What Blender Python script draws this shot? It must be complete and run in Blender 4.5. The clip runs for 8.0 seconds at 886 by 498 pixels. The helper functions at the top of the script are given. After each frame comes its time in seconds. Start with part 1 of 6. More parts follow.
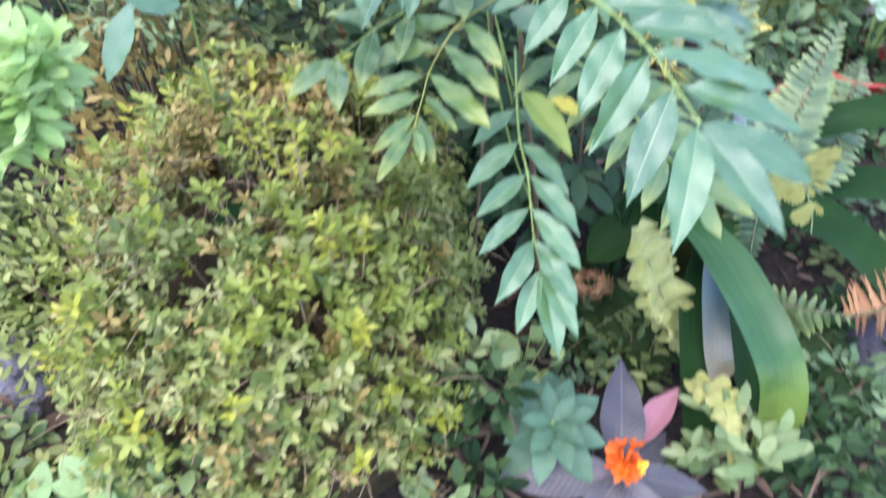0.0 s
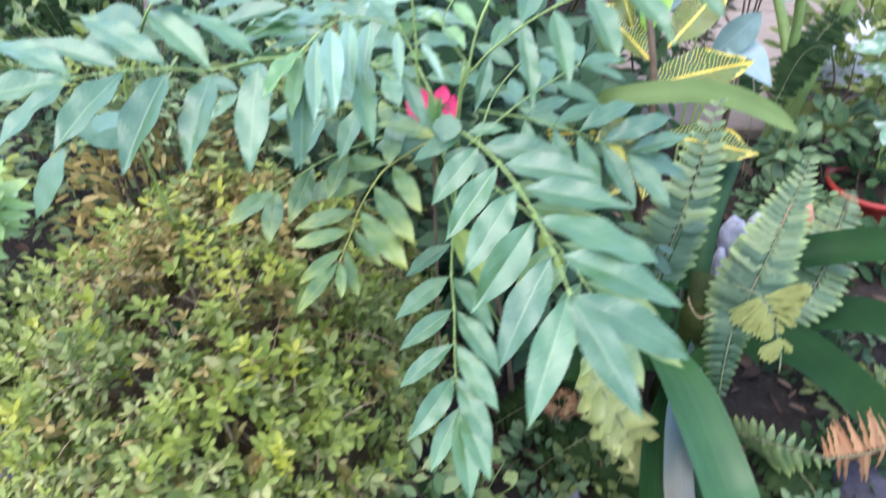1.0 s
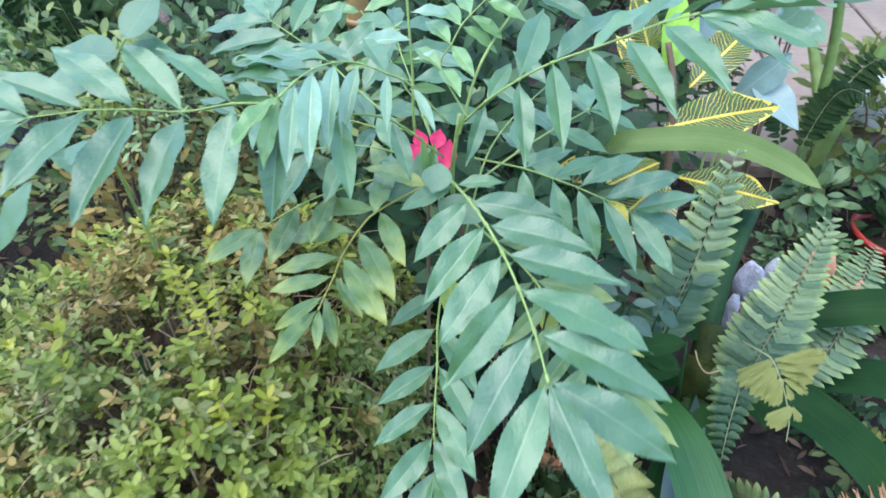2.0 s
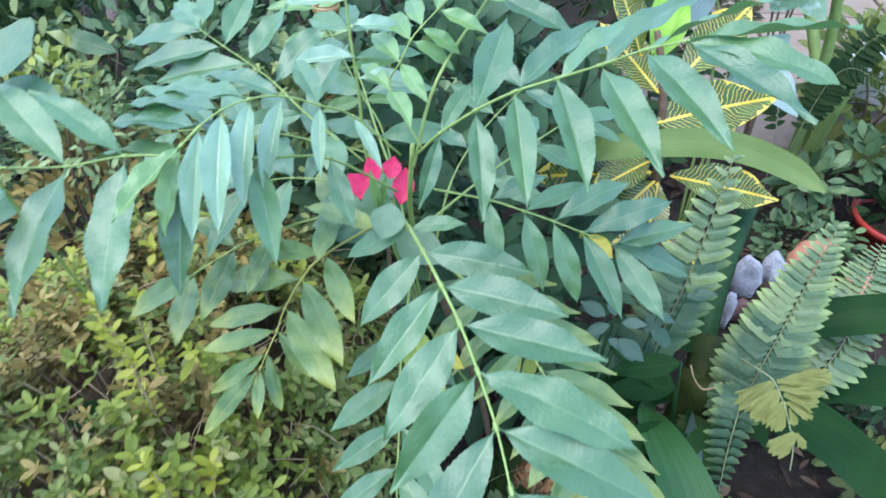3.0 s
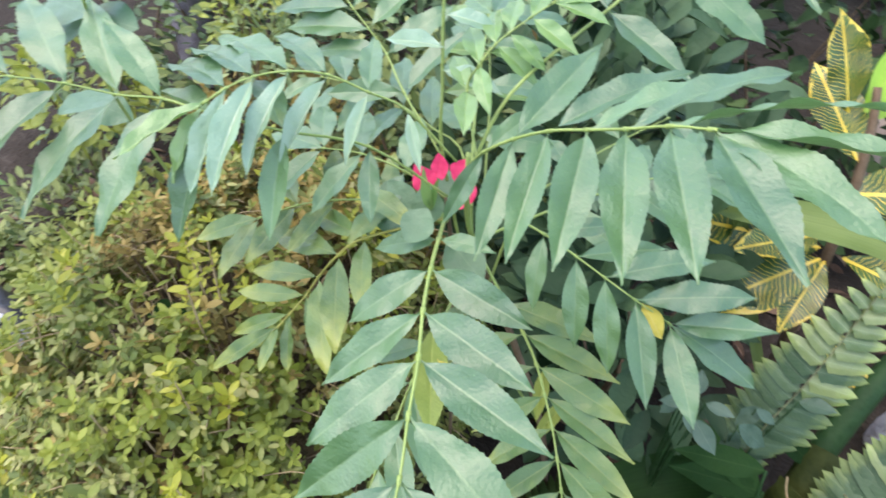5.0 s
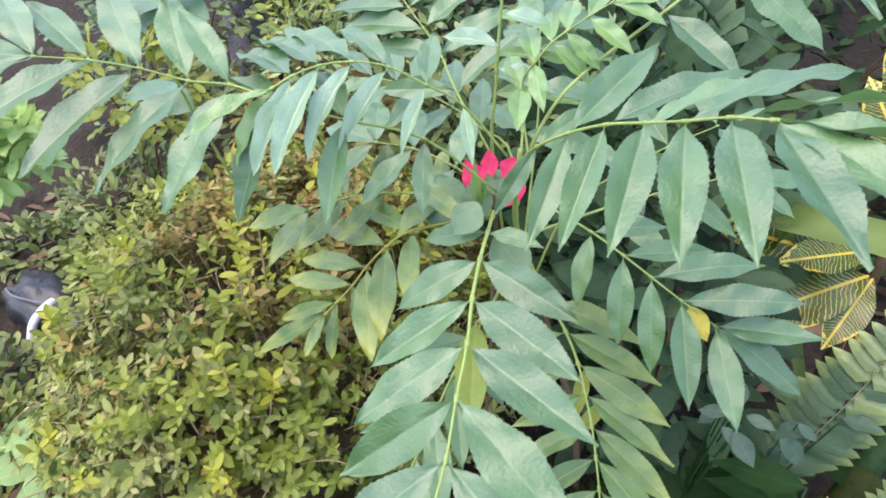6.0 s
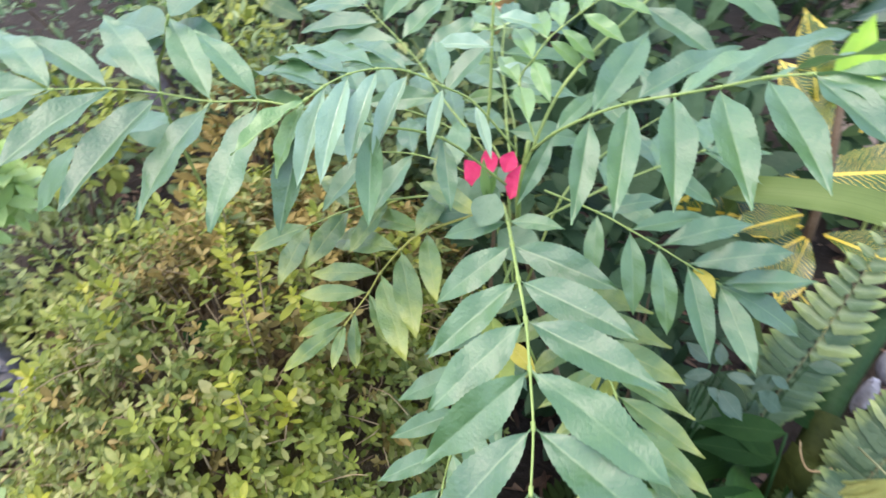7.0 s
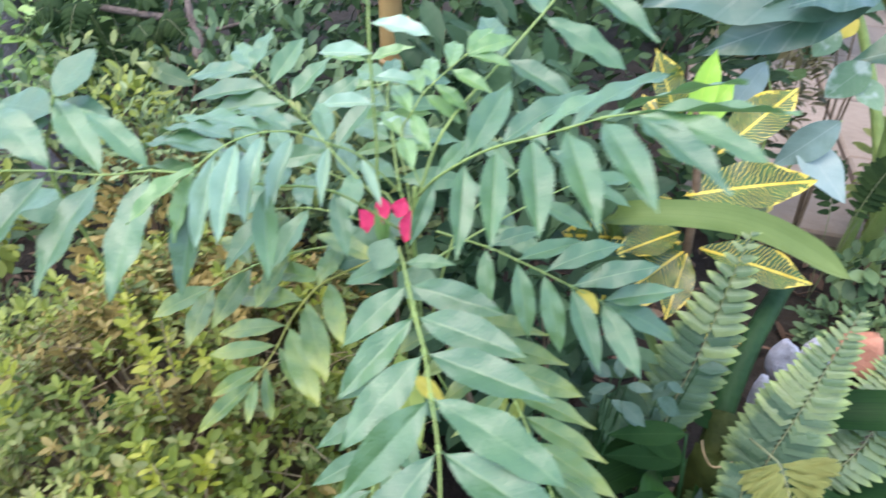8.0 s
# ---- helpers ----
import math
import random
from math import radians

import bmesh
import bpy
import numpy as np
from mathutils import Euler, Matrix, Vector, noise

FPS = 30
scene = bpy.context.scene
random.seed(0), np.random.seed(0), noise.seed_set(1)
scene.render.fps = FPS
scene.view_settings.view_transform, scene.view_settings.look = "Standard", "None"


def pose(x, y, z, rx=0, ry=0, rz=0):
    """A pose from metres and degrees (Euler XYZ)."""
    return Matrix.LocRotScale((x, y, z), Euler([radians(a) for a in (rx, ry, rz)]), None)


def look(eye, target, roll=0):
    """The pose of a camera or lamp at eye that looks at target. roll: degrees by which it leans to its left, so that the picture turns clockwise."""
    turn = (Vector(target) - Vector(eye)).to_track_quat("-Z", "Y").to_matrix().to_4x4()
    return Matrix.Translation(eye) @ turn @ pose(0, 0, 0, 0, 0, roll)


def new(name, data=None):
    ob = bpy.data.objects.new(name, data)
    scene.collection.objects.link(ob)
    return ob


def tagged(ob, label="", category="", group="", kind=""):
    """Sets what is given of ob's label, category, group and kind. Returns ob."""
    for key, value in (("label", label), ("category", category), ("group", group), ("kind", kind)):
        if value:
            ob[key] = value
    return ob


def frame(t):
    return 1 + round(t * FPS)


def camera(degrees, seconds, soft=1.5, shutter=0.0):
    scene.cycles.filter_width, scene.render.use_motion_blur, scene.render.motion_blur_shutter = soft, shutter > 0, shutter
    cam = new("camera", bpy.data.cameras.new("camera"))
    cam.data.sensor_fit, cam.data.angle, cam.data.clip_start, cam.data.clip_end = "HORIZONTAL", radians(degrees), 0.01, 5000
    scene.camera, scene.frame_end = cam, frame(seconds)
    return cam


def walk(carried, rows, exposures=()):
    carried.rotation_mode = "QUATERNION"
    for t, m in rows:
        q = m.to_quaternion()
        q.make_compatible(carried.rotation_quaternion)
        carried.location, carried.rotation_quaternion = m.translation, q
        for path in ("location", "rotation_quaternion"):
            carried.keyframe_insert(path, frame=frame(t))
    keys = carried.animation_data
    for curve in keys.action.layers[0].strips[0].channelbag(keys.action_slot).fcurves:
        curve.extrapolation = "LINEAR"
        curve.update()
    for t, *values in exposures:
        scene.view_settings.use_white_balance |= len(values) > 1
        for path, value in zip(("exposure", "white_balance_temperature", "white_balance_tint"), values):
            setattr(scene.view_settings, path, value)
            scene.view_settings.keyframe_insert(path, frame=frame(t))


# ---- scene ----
cam = camera(67.0, 8.0, soft=1.65, shutter=0.75)
PATH = [
    (0, (0.028, 0.025, 0.717), (-0.046, 1.425, -0.710), -1.2),
    (0.5, (0.080, 0.054, 0.739), (-0.093, 1.543, -0.586), -1.3),
    (1, (0.130, 0.059, 0.760), (-0.093, 1.596, -0.500), -1.5),
    (1.2, (0.146, 0.049, 0.765), (-0.096, 1.622, -0.446), -1.3),
    (2.3, (0.152, 0.145, 0.769), (-0.130, 1.650, -0.518), 1.0),
    (2.5, (0.156, 0.165, 0.765), (-0.111, 1.636, -0.564), 1.3),
    (3, (0.160, 0.200, 0.766), (-0.101, 1.692, -0.540), -0.7),
    (3.5, (0.158, 0.220, 0.763), (-0.053, 1.698, -0.567), 0.5),
    (4, (0.168, 0.231, 0.765), (-0.162, 1.693, -0.560), -1.0),
    (4.5, (0.217, 0.264, 0.768), (-0.317, 1.658, -0.563), 0.7),
    (5, (0.241, 0.274, 0.770), (-0.529, 1.505, -0.606), 1.7),
    (6.3, (0.240, 0.244, 0.766), (-0.625, 1.445, -0.580), 1.5),
    (6.5, (0.224, 0.232, 0.767), (-0.598, 1.497, -0.546), 1.6),
    (6.7, (0.214, 0.217, 0.769), (-0.552, 1.530, -0.531), 1.7),
    (7, (0.194, 0.198, 0.763), (-0.473, 1.570, -0.531), 1.2),
    (7.5, (0.189, 0.176, 0.771), (-0.349, 1.656, -0.462), 1.0),
    (8, (0.215, 0.181, 0.779), (-0.256, 1.724, -0.404), 1.1),
]
EXPOSURES = [(0.0, 2.6, 6150, 20), (1.2, 2.4, 6200, 14), (2.4, 2.25, 5900, 7), (3.5, 2.25, 5900, 7), (4.0, 2.25, 6150, 8), (4.6, 2.3, 6800, 11), (5.1, 2.3, 7300, 15), (6.5, 2.3, 7300, 17), (8.0, 2.3, 6700, 13)]
walk(cam, [(t, look(eye, target, roll)) for t, eye, target, roll in PATH], EXPOSURES)

# ---- light ----
world = bpy.data.worlds.new("sky")
scene.world = world
world.use_nodes = True
wn = world.node_tree
bg = wn.nodes["Background"]
sky = wn.nodes.new("ShaderNodeTexSky")
sky.sky_type = 'NISHITA'
sky.sun_disc = False
sky.sun_elevation = radians(71)
sky.sun_rotation = radians(-131)
sky.air_density, sky.dust_density, sky.ozone_density = 1.0, 1.2, 1.0
wn.links.new(sky.outputs[0], bg.inputs[0])
bg.inputs[1].default_value = 0.15

sun_data = bpy.data.lights.new("sun", 'SUN')
sun_data.energy, sun_data.angle, sun_data.color = 0.5, radians(60), (1.0, 0.97, 0.93)
sun = new("sun", sun_data)
sun.matrix_world = look((-1.5, -0.7, 6), (0, 0.6, 0.3))

rng = random.Random(11)


# ---- materials ----
class Mat:
    """Small wrapper to write node materials shortly."""

    def __init__(self, name, rough=0.5, spec=0.5):
        self.m = bpy.data.materials.new(name)
        self.m.use_nodes = True
        self.t = self.m.node_tree
        self.b = self.t.nodes["Principled BSDF"]
        self.out = self.t.nodes["Material Output"]
        self.b.inputs["Roughness"].default_value = rough
        self.b.inputs["Specular IOR Level"].default_value = spec

    def node(self, kind, **inputs):
        n = self.t.nodes.new("ShaderNode" + kind)
        for k, v in inputs.items():
            self.put(n.inputs[k.replace("_", " ")], v)
        return n

    def put(self, socket, v):
        if isinstance(v, bpy.types.NodeSocket):
            self.t.links.new(v, socket)
        else:
            socket.default_value = v

    def math(self, op, a, b=0.0, clamp=False):
        n = self.t.nodes.new("ShaderNodeMath")
        n.operation, n.use_clamp = op, clamp
        self.put(n.inputs[0], a)
        self.put(n.inputs[1], b)
        return n.outputs[0]

    def ramp(self, fac, *stops):
        n = self.t.nodes.new("ShaderNodeValToRGB")
        e = n.color_ramp.elements
        while len(e) < len(stops):
            e.new(0.5)
        for el, (p, c) in zip(e, stops):
            el.position, el.color = p, (*c, 1)
        self.put(n.inputs[0], fac)
        return n.outputs[0]

    def mix(self, fac, a, b, mode='MIX'):
        n = self.t.nodes.new("ShaderNodeMix")
        n.data_type, n.blend_type = 'RGBA', mode
        self.put(n.inputs[0], fac)
        for s, v in ((n.inputs[6], a), (n.inputs[7], b)):
            self.put(s, (*v, 1) if isinstance(v, tuple) else v)
        return n.outputs[2]

    def noise(self, vec, scale, detail=3.0):
        n = self.node("TexNoise", Scale=scale, Detail=detail)
        self.put(n.inputs["Vector"], vec)
        return n.outputs[0]

    def coord(self, what="Object"):
        return self.node("TexCoord").outputs[what]

    def random(self, island=False):
        return self.node("NewGeometry").outputs["Random Per Island"] if island else self.node("ObjectInfo").outputs["Random"]

    def bump(self, height, strength=0.3, distance=0.01):
        n = self.node("Bump", Strength=strength, Distance=distance, Height=height)
        self.put(self.b.inputs["Normal"], n.outputs[0])

    def colour(self, c):
        self.put(self.b.inputs["Base Color"], (*c, 1) if isinstance(c, tuple) else c)
        return c

    def thin(self, c, amount=0.3):
        """Lets light through, as a leaf does."""
        tr = self.node("BsdfTranslucent", Color=c)
        mx = self.node("MixShader", Fac=amount)
        self.t.links.new(self.b.outputs[0], mx.inputs[1])
        self.t.links.new(tr.outputs[0], mx.inputs[2])
        self.t.links.new(mx.outputs[0], self.out.inputs[0])


def leaf_material(name, low, high, rib, rough=0.38, spec=0.5, veins=14.0, patch=None, thin=0.25, tips=None, vein_mix=0.05, wax=0.0):
    """A leaf on a blade of length 1 along y: pale midrib, side veins, mottling."""
    k = Mat(name, rough, spec)
    co = k.coord()
    xyz = k.node("SeparateXYZ", Vector=co)
    x, y = xyz.outputs[0], xyz.outputs[1]
    ax = k.math('ABSOLUTE', x)
    rnd = k.random()
    shift = k.node("VectorMath", Vector=co)
    k.put(shift.inputs[1], k.node("CombineXYZ", X=k.math('MULTIPLY', rnd, 37.0), Y=k.math('MULTIPLY', rnd, 91.0)).outputs[0])
    own = shift.outputs[0]
    big = k.noise(own, 2.2)
    fine = k.noise(own, 22.0)
    tone = k.math('ADD', k.math('MULTIPLY', k.math('SUBTRACT', big, 0.18), 0.55), k.math('MULTIPLY', rnd, 0.62))
    c = k.ramp(tone, (0.22, low), (0.78, high))
    c = k.mix(k.math('MULTIPLY', fine, 0.18), c, tuple(v * 1.4 for v in high))
    wave = k.math('FRACT', k.math('MULTIPLY', k.math('SUBTRACT', y, k.math('MULTIPLY', ax, 0.85)), veins))
    vein = k.math('LESS_THAN', k.math('ABSOLUTE', k.math('SUBTRACT', wave, 0.5)), 0.07)
    c = k.mix(k.math('MULTIPLY', vein, vein_mix), c, rib)
    mid = k.math('LESS_THAN', ax, 0.007)
    c = k.mix(k.math('MULTIPLY', mid, 0.25), c, rib)
    specks = k.math('GREATER_THAN', k.noise(own, 46.0, 1.0), 0.80)
    c = k.mix(k.math('MULTIPLY', specks, 0.35), c, tuple(min(1.0, v * 2.4 + 0.08) for v in high))
    if patch:
        spot = k.math('MULTIPLY', k.math('SUBTRACT', k.noise(own, 2.3, 4.0), 0.5, True), 8.0, True)
        c = k.mix(k.math('MULTIPLY', spot, 0.7), c, patch)
    if tips:
        edge = k.math('ADD', y, k.math('MULTIPLY', k.noise(own, 5.0), 0.5))
        c = k.mix(k.math('MULTIPLY', k.math('SUBTRACT', edge, 0.85, True), 2.5, True), c, tips)
    k.colour(c)
    h = k.math('SUBTRACT', k.math('MULTIPLY', k.noise(co, 40.0), 0.25), k.math('MULTIPLY', vein, 0.22))
    h = k.math('ADD', h, k.math('MULTIPLY', k.noise(own, 6.0, 3.0), 0.8))
    k.bump(h, 0.3, 0.008)
    k.put(k.b.inputs["Roughness"], k.math('ADD', k.math('MULTIPLY', fine, 0.25), rough - 0.10))
    if wax:
        k.b.inputs["Coat Weight"].default_value = wax
        k.b.inputs["Coat Roughness"].default_value = 0.42
    k.thin(c, thin)
    return k.m


def plain_material(name, low, high, rough=0.6, spec=0.4, scale=12.0, island=False, bump=0.4, thin=0.0, dist=0.005, third=None):
    k = Mat(name, rough, spec)
    co = k.coord()
    n1, n2 = k.noise(co, scale, 5.0), k.noise(co, scale * 6, 4.0)
    tone = k.math('ADD', k.math('MULTIPLY', n1, 0.7), k.math('MULTIPLY', n2, 0.3))
    if island:
        tone = k.math('ADD', k.math('MULTIPLY', tone, 0.4), k.math('MULTIPLY', k.random(True), 0.6))
    stops = [(0.25, low), (0.75, high)] if third is None else [(0.2, low), (0.6, high), (0.95, third)]
    c = k.colour(k.ramp(tone, *stops))
    k.bump(n2, bump, dist)
    if thin:
        k.thin(c, thin)
    return k.m


M_LEAF = leaf_material("shrub_leaf", (0.038, 0.115, 0.035), (0.100, 0.212, 0.067), (0.22, 0.34, 0.13), rough=0.44, spec=1.0, wax=0.65)
# Base colour raised so that the sky's whitish sheen is painted into the leaf.
M_SHEEN = leaf_material("sheen_painted_leaf", (0.18, 0.315, 0.175), (0.31, 0.45, 0.29), (0.40, 0.52, 0.28), rough=0.32, spec=1.0, wax=1.0)
M_YOUNG = leaf_material("young_leaf", (0.11, 0.235, 0.05), (0.20, 0.34, 0.10), (0.33, 0.46, 0.14), rough=0.36, spec=0.9, wax=0.6)
M_AGED = leaf_material("ageing_leaf", (0.065, 0.135, 0.028), (0.145, 0.235, 0.055), (0.34, 0.36, 0.10), spec=0.8, patch=(0.21, 0.28, 0.055), tips=(0.36, 0.38, 0.06), wax=0.3)
M_ROUND = leaf_material("oval_leaf", (0.065, 0.15, 0.065), (0.125, 0.23, 0.115), (0.2, 0.33, 0.16), rough=0.42, veins=9.0, wax=0.6)
M_OLD_LEAF = leaf_material("old_leaf", (0.055, 0.12, 0.032), (0.115, 0.205, 0.06), (0.32, 0.36, 0.10), spec=0.8, patch=(0.17, 0.24, 0.06), tips=(0.30, 0.34, 0.08))
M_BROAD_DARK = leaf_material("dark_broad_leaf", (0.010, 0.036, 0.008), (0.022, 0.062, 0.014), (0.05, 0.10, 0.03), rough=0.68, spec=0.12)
M_FERN = leaf_material("fern_pinna", (0.060, 0.122, 0.032), (0.210, 0.262, 0.088), (0.4, 0.5, 0.25), rough=0.42, spec=0.8, veins=8.0, wax=0.4, tips=(0.32, 0.40, 0.10))
# Dimmer copy of the fern green, with the shade on low pinnae painted in.
M_FERN_DIM = leaf_material("shade_toned_fern_pinna", (0.040, 0.085, 0.040), (0.105, 0.165, 0.085), (0.25, 0.33, 0.18), rough=0.5, spec=0.4, veins=8.0, tips=(0.20, 0.26, 0.08))
M_FERN_DEAD = leaf_material("dead_fern_pinna", (0.24, 0.11, 0.045), (0.44, 0.23, 0.10), (0.4, 0.2, 0.1), rough=0.85, veins=6.0)
# Darkened copy of the fern green: shade low in the bed put into colour.
M_FERN_SHADED = leaf_material("shaded_fern_pinna", (0.014, 0.034, 0.009), (0.034, 0.062, 0.016), (0.12, 0.15, 0.06), rough=0.7, spec=0.15, veins=8.0)


def strap_material(name, low, high, end, rough=0.3, spec=0.22):
    """Fine streaks along a long leaf, which turns paler or yellow to its end."""
    k = Mat(name, rough, spec)
    uv = k.coord("UV")
    xyz = k.node("SeparateXYZ", Vector=uv)
    along = xyz.outputs[1]
    stretch = k.node("Mapping", Scale=(26.0, 1.6, 1.0))
    k.put(stretch.inputs["Vector"], uv)
    streak = k.noise(stretch.outputs[0], 1.0, 4.0)
    blotch = k.noise(k.coord(), 18.0, 3.0)
    c = k.ramp(k.math('ADD', k.math('MULTIPLY', streak, 0.65), k.math('MULTIPLY', blotch, 0.35)), (0.3, low), (0.7, high))
    f = k.math('MULTIPLY', k.math('SUBTRACT', k.math('ADD', along, k.math('MULTIPLY', blotch, 0.3)), 0.72, True), 2.4, True)
    c = k.colour(k.mix(f, c, end))
    k.bump(streak, 0.25, 0.004)
    k.thin(c, 0.2)
    return k.m


# Green kept very low, standing in for occlusion deep in the clump.
M_STRAP = strap_material("strap_leaf", (0.006, 0.024, 0.005), (0.017, 0.055, 0.010), (0.025, 0.065, 0.013), 0.5, 0.12)
M_STRAP_END = strap_material("yellow_ended_strap_leaf", (0.016, 0.062, 0.011), (0.046, 0.13, 0.026), (0.38, 0.46, 0.08), 0.36, 0.5)
M_STRAP_PALE = strap_material("pale_strap_leaf", (0.07, 0.115, 0.025), (0.13, 0.185, 0.05), (0.20, 0.26, 0.08), 0.5)
M_SHEATH = plain_material("olive_sheath", (0.016, 0.026, 0.006), (0.050, 0.062, 0.013), 0.7, 0.15, 25.0)
M_LOBED = plain_material("yellow_frond", (0.36, 0.39, 0.08), (0.58, 0.55, 0.20), 0.6, 0.3, 60.0, bump=0.6, thin=0.35, third=(0.68, 0.62, 0.28))
M_CRUMPLED = plain_material("crumpled_frond", (0.42, 0.46, 0.10), (0.66, 0.66, 0.22), 0.55, 0.4, 90.0, bump=0.9, dist=0.004, thin=0.3, third=(0.76, 0.73, 0.40))
M_CANE = plain_material("deep_green_stalk", (0.010, 0.036, 0.010), (0.026, 0.070, 0.020), 0.6, 0.2, 20.0)
# Grey base stands in for a bluish highlight; the brown end is real.
M_STRAP_SHEEN = strap_material("sheen_toned_strap_leaf", (0.035, 0.065, 0.05), (0.09, 0.13, 0.12), (0.30, 0.24, 0.14), 0.30, 0.7)
M_PURPLE = leaf_material("bronze_leaf", (0.055, 0.05, 0.05), (0.125, 0.11, 0.11), (0.30, 0.24, 0.24), rough=0.42, veins=18.0, vein_mix=0.3)
M_PINKLEAF = leaf_material("pink_underside", (0.38, 0.15, 0.17), (0.5, 0.22, 0.22), (0.5, 0.3, 0.3), rough=0.5, veins=9.0)
M_ROSETTE = leaf_material("rosette_leaf", (0.055, 0.125, 0.06), (0.105, 0.195, 0.10), (0.16, 0.27, 0.15), rough=0.5, veins=6.0)
M_LIME = leaf_material("lime_leaf", (0.14, 0.24, 0.06), (0.26, 0.37, 0.13), (0.45, 0.55, 0.2), rough=0.45, veins=7.0)
M_LIME_OLD = leaf_material("pale_herb_leaf", (0.20, 0.27, 0.07), (0.33, 0.40, 0.13), (0.45, 0.5, 0.2), rough=0.55, veins=8.0)
M_SEED = plain_material("seedling_leaf", (0.13, 0.19, 0.06), (0.24, 0.31, 0.12), 0.5, 0.4, 20.0, island=True, thin=0.25, third=(0.40, 0.44, 0.20))
M_VARI = leaf_material("variegated_leaf", (0.10, 0.20, 0.09), (0.22, 0.33, 0.18), (0.5, 0.55, 0.42), rough=0.45, veins=7.0, patch=(0.55, 0.60, 0.50))
# Pale grey-green base stands in for light reflected off these leaves.
M_PALE_REFLECT = leaf_material("reflection_toned_leaf", (0.16, 0.24, 0.19), (0.28, 0.36, 0.31), (0.5, 0.55, 0.5), rough=0.35, veins=9.0, wax=0.5)
M_YELLOWED = leaf_material("yellowed_leaf", (0.33, 0.29, 0.035), (0.54, 0.44, 0.06), (0.6, 0.5, 0.2), rough=0.5, veins=8.0)
M_EDGED = leaf_material("edged_leaf", (0.035, 0.09, 0.05), (0.08, 0.15, 0.085), (0.35, 0.4, 0.32), rough=0.33, veins=6.0, vein_mix=0.12, patch=(0.10, 0.17, 0.11), wax=0.6)
M_BIG = leaf_material("broad_leaf", (0.045, 0.10, 0.05), (0.09, 0.165, 0.085), (0.25, 0.36, 0.26), rough=0.33, veins=7.0)


def croton_material():
    k = Mat("croton_leaf", 0.3, 0.5)
    co = k.coord()
    xyz = k.node("SeparateXYZ", Vector=co)
    y = xyz.outputs[1]
    ax = k.math('ABSOLUTE', xyz.outputs[0])
    warp = k.math('MULTIPLY', k.noise(co, 9.0), 0.09)
    base = k.ramp(k.noise(co, 4.0), (0.3, (0.035, 0.05, 0.012)), (0.7, (0.065, 0.145, 0.025)))
    wave = k.math('FRACT', k.math('MULTIPLY', k.math('ADD', k.math('SUBTRACT', y, k.math('MULTIPLY', ax, 0.75)), warp), 26.0))
    vein = k.math('LESS_THAN', k.math('ABSOLUTE', k.math('SUBTRACT', wave, 0.5)), k.math('ADD', 0.015, k.math('MULTIPLY', k.noise(co, 5.0), 0.11)))
    mid = k.math('LESS_THAN', ax, 0.012)
    rim = k.math('GREATER_THAN', k.math('ADD', k.math('ADD', k.math('MULTIPLY', ax, 3.0), k.math('MULTIPLY', k.math('MAXIMUM', k.math('SUBTRACT', y, 0.35), 0.0), 1.5)), k.math('MULTIPLY', k.noise(co, 9.0), 0.5)), 1.2)
    f = k.math('MAXIMUM', k.math('MAXIMUM', vein, mid), rim)
    gold = k.ramp(k.noise(co, 7.0), (0.3, (0.58, 0.40, 0.03)), (0.7, (0.78, 0.60, 0.10)))
    c = k.colour(k.mix(f, base, gold))
    k.bump(k.math('MULTIPLY', vein, -1.0), 0.3, 0.02)
    k.thin(c, 0.2)
    return k.m


M_CROTON = croton_material()
M_CROTON_NEW = leaf_material("new_croton_leaf", (0.16, 0.34, 0.02), (0.28, 0.48, 0.04), (0.6, 0.6, 0.1), rough=0.3, veins=10.0)
M_RACHIS = plain_material("green_stalk", (0.18, 0.26, 0.06), (0.30, 0.38, 0.115), 0.5, 0.4, 40.0)
M_YELLOWSTALK = plain_material("yellow_stalk", (0.22, 0.23, 0.05), (0.38, 0.34, 0.07), 0.5, 0.4, 30.0)
M_BROWNSTALK = plain_material("brown_stalk", (0.09, 0.055, 0.03), (0.19, 0.13, 0.08), 0.8, 0.3, 60.0)
M_FERNSTALK = plain_material("fern_stalk", (0.16, 0.17, 0.08), (0.28, 0.29, 0.15), 0.7, 0.3, 60.0)
M_BUSH = plain_material("bush_leaf", (0.095, 0.133, 0.023), (0.235, 0.272, 0.054), 0.5, 0.4, 30.0, island=True, thin=0.25, third=(0.43, 0.40, 0.155))
M_DRY = plain_material("dry_bush_leaf", (0.118, 0.088, 0.020), (0.28, 0.208, 0.056), 0.7, 0.25, 30.0, island=True, thin=0.15, third=(0.43, 0.32, 0.13))
M_BUSH_TIP = plain_material("bush_tip_leaf", (0.17, 0.21, 0.025), (0.31, 0.345, 0.055), 0.45, 0.4, 30.0, island=True, thin=0.3)
M_BUSH_PALE = plain_material("bush_pale_leaf", (0.128, 0.146, 0.034), (0.29, 0.295, 0.080), 0.45, 0.4, 30.0, island=True, thin=0.2, third=(0.46, 0.41, 0.19))
M_BUSH_GOLD = plain_material("bush_new_leaf", (0.25, 0.27, 0.025), (0.43, 0.43, 0.045), 0.45, 0.4, 30.0, island=True, thin=0.35, third=(0.56, 0.50, 0.11))
M_STRAW = plain_material("dry_twig", (0.22, 0.15, 0.07), (0.44, 0.33, 0.19), 0.8, 0.3, 60.0)
M_OLIVE = plain_material("olive_leaf", (0.05, 0.085, 0.02), (0.15, 0.19, 0.05), 0.5, 0.4, 30.0, island=True, thin=0.2, third=(0.33, 0.35, 0.11))
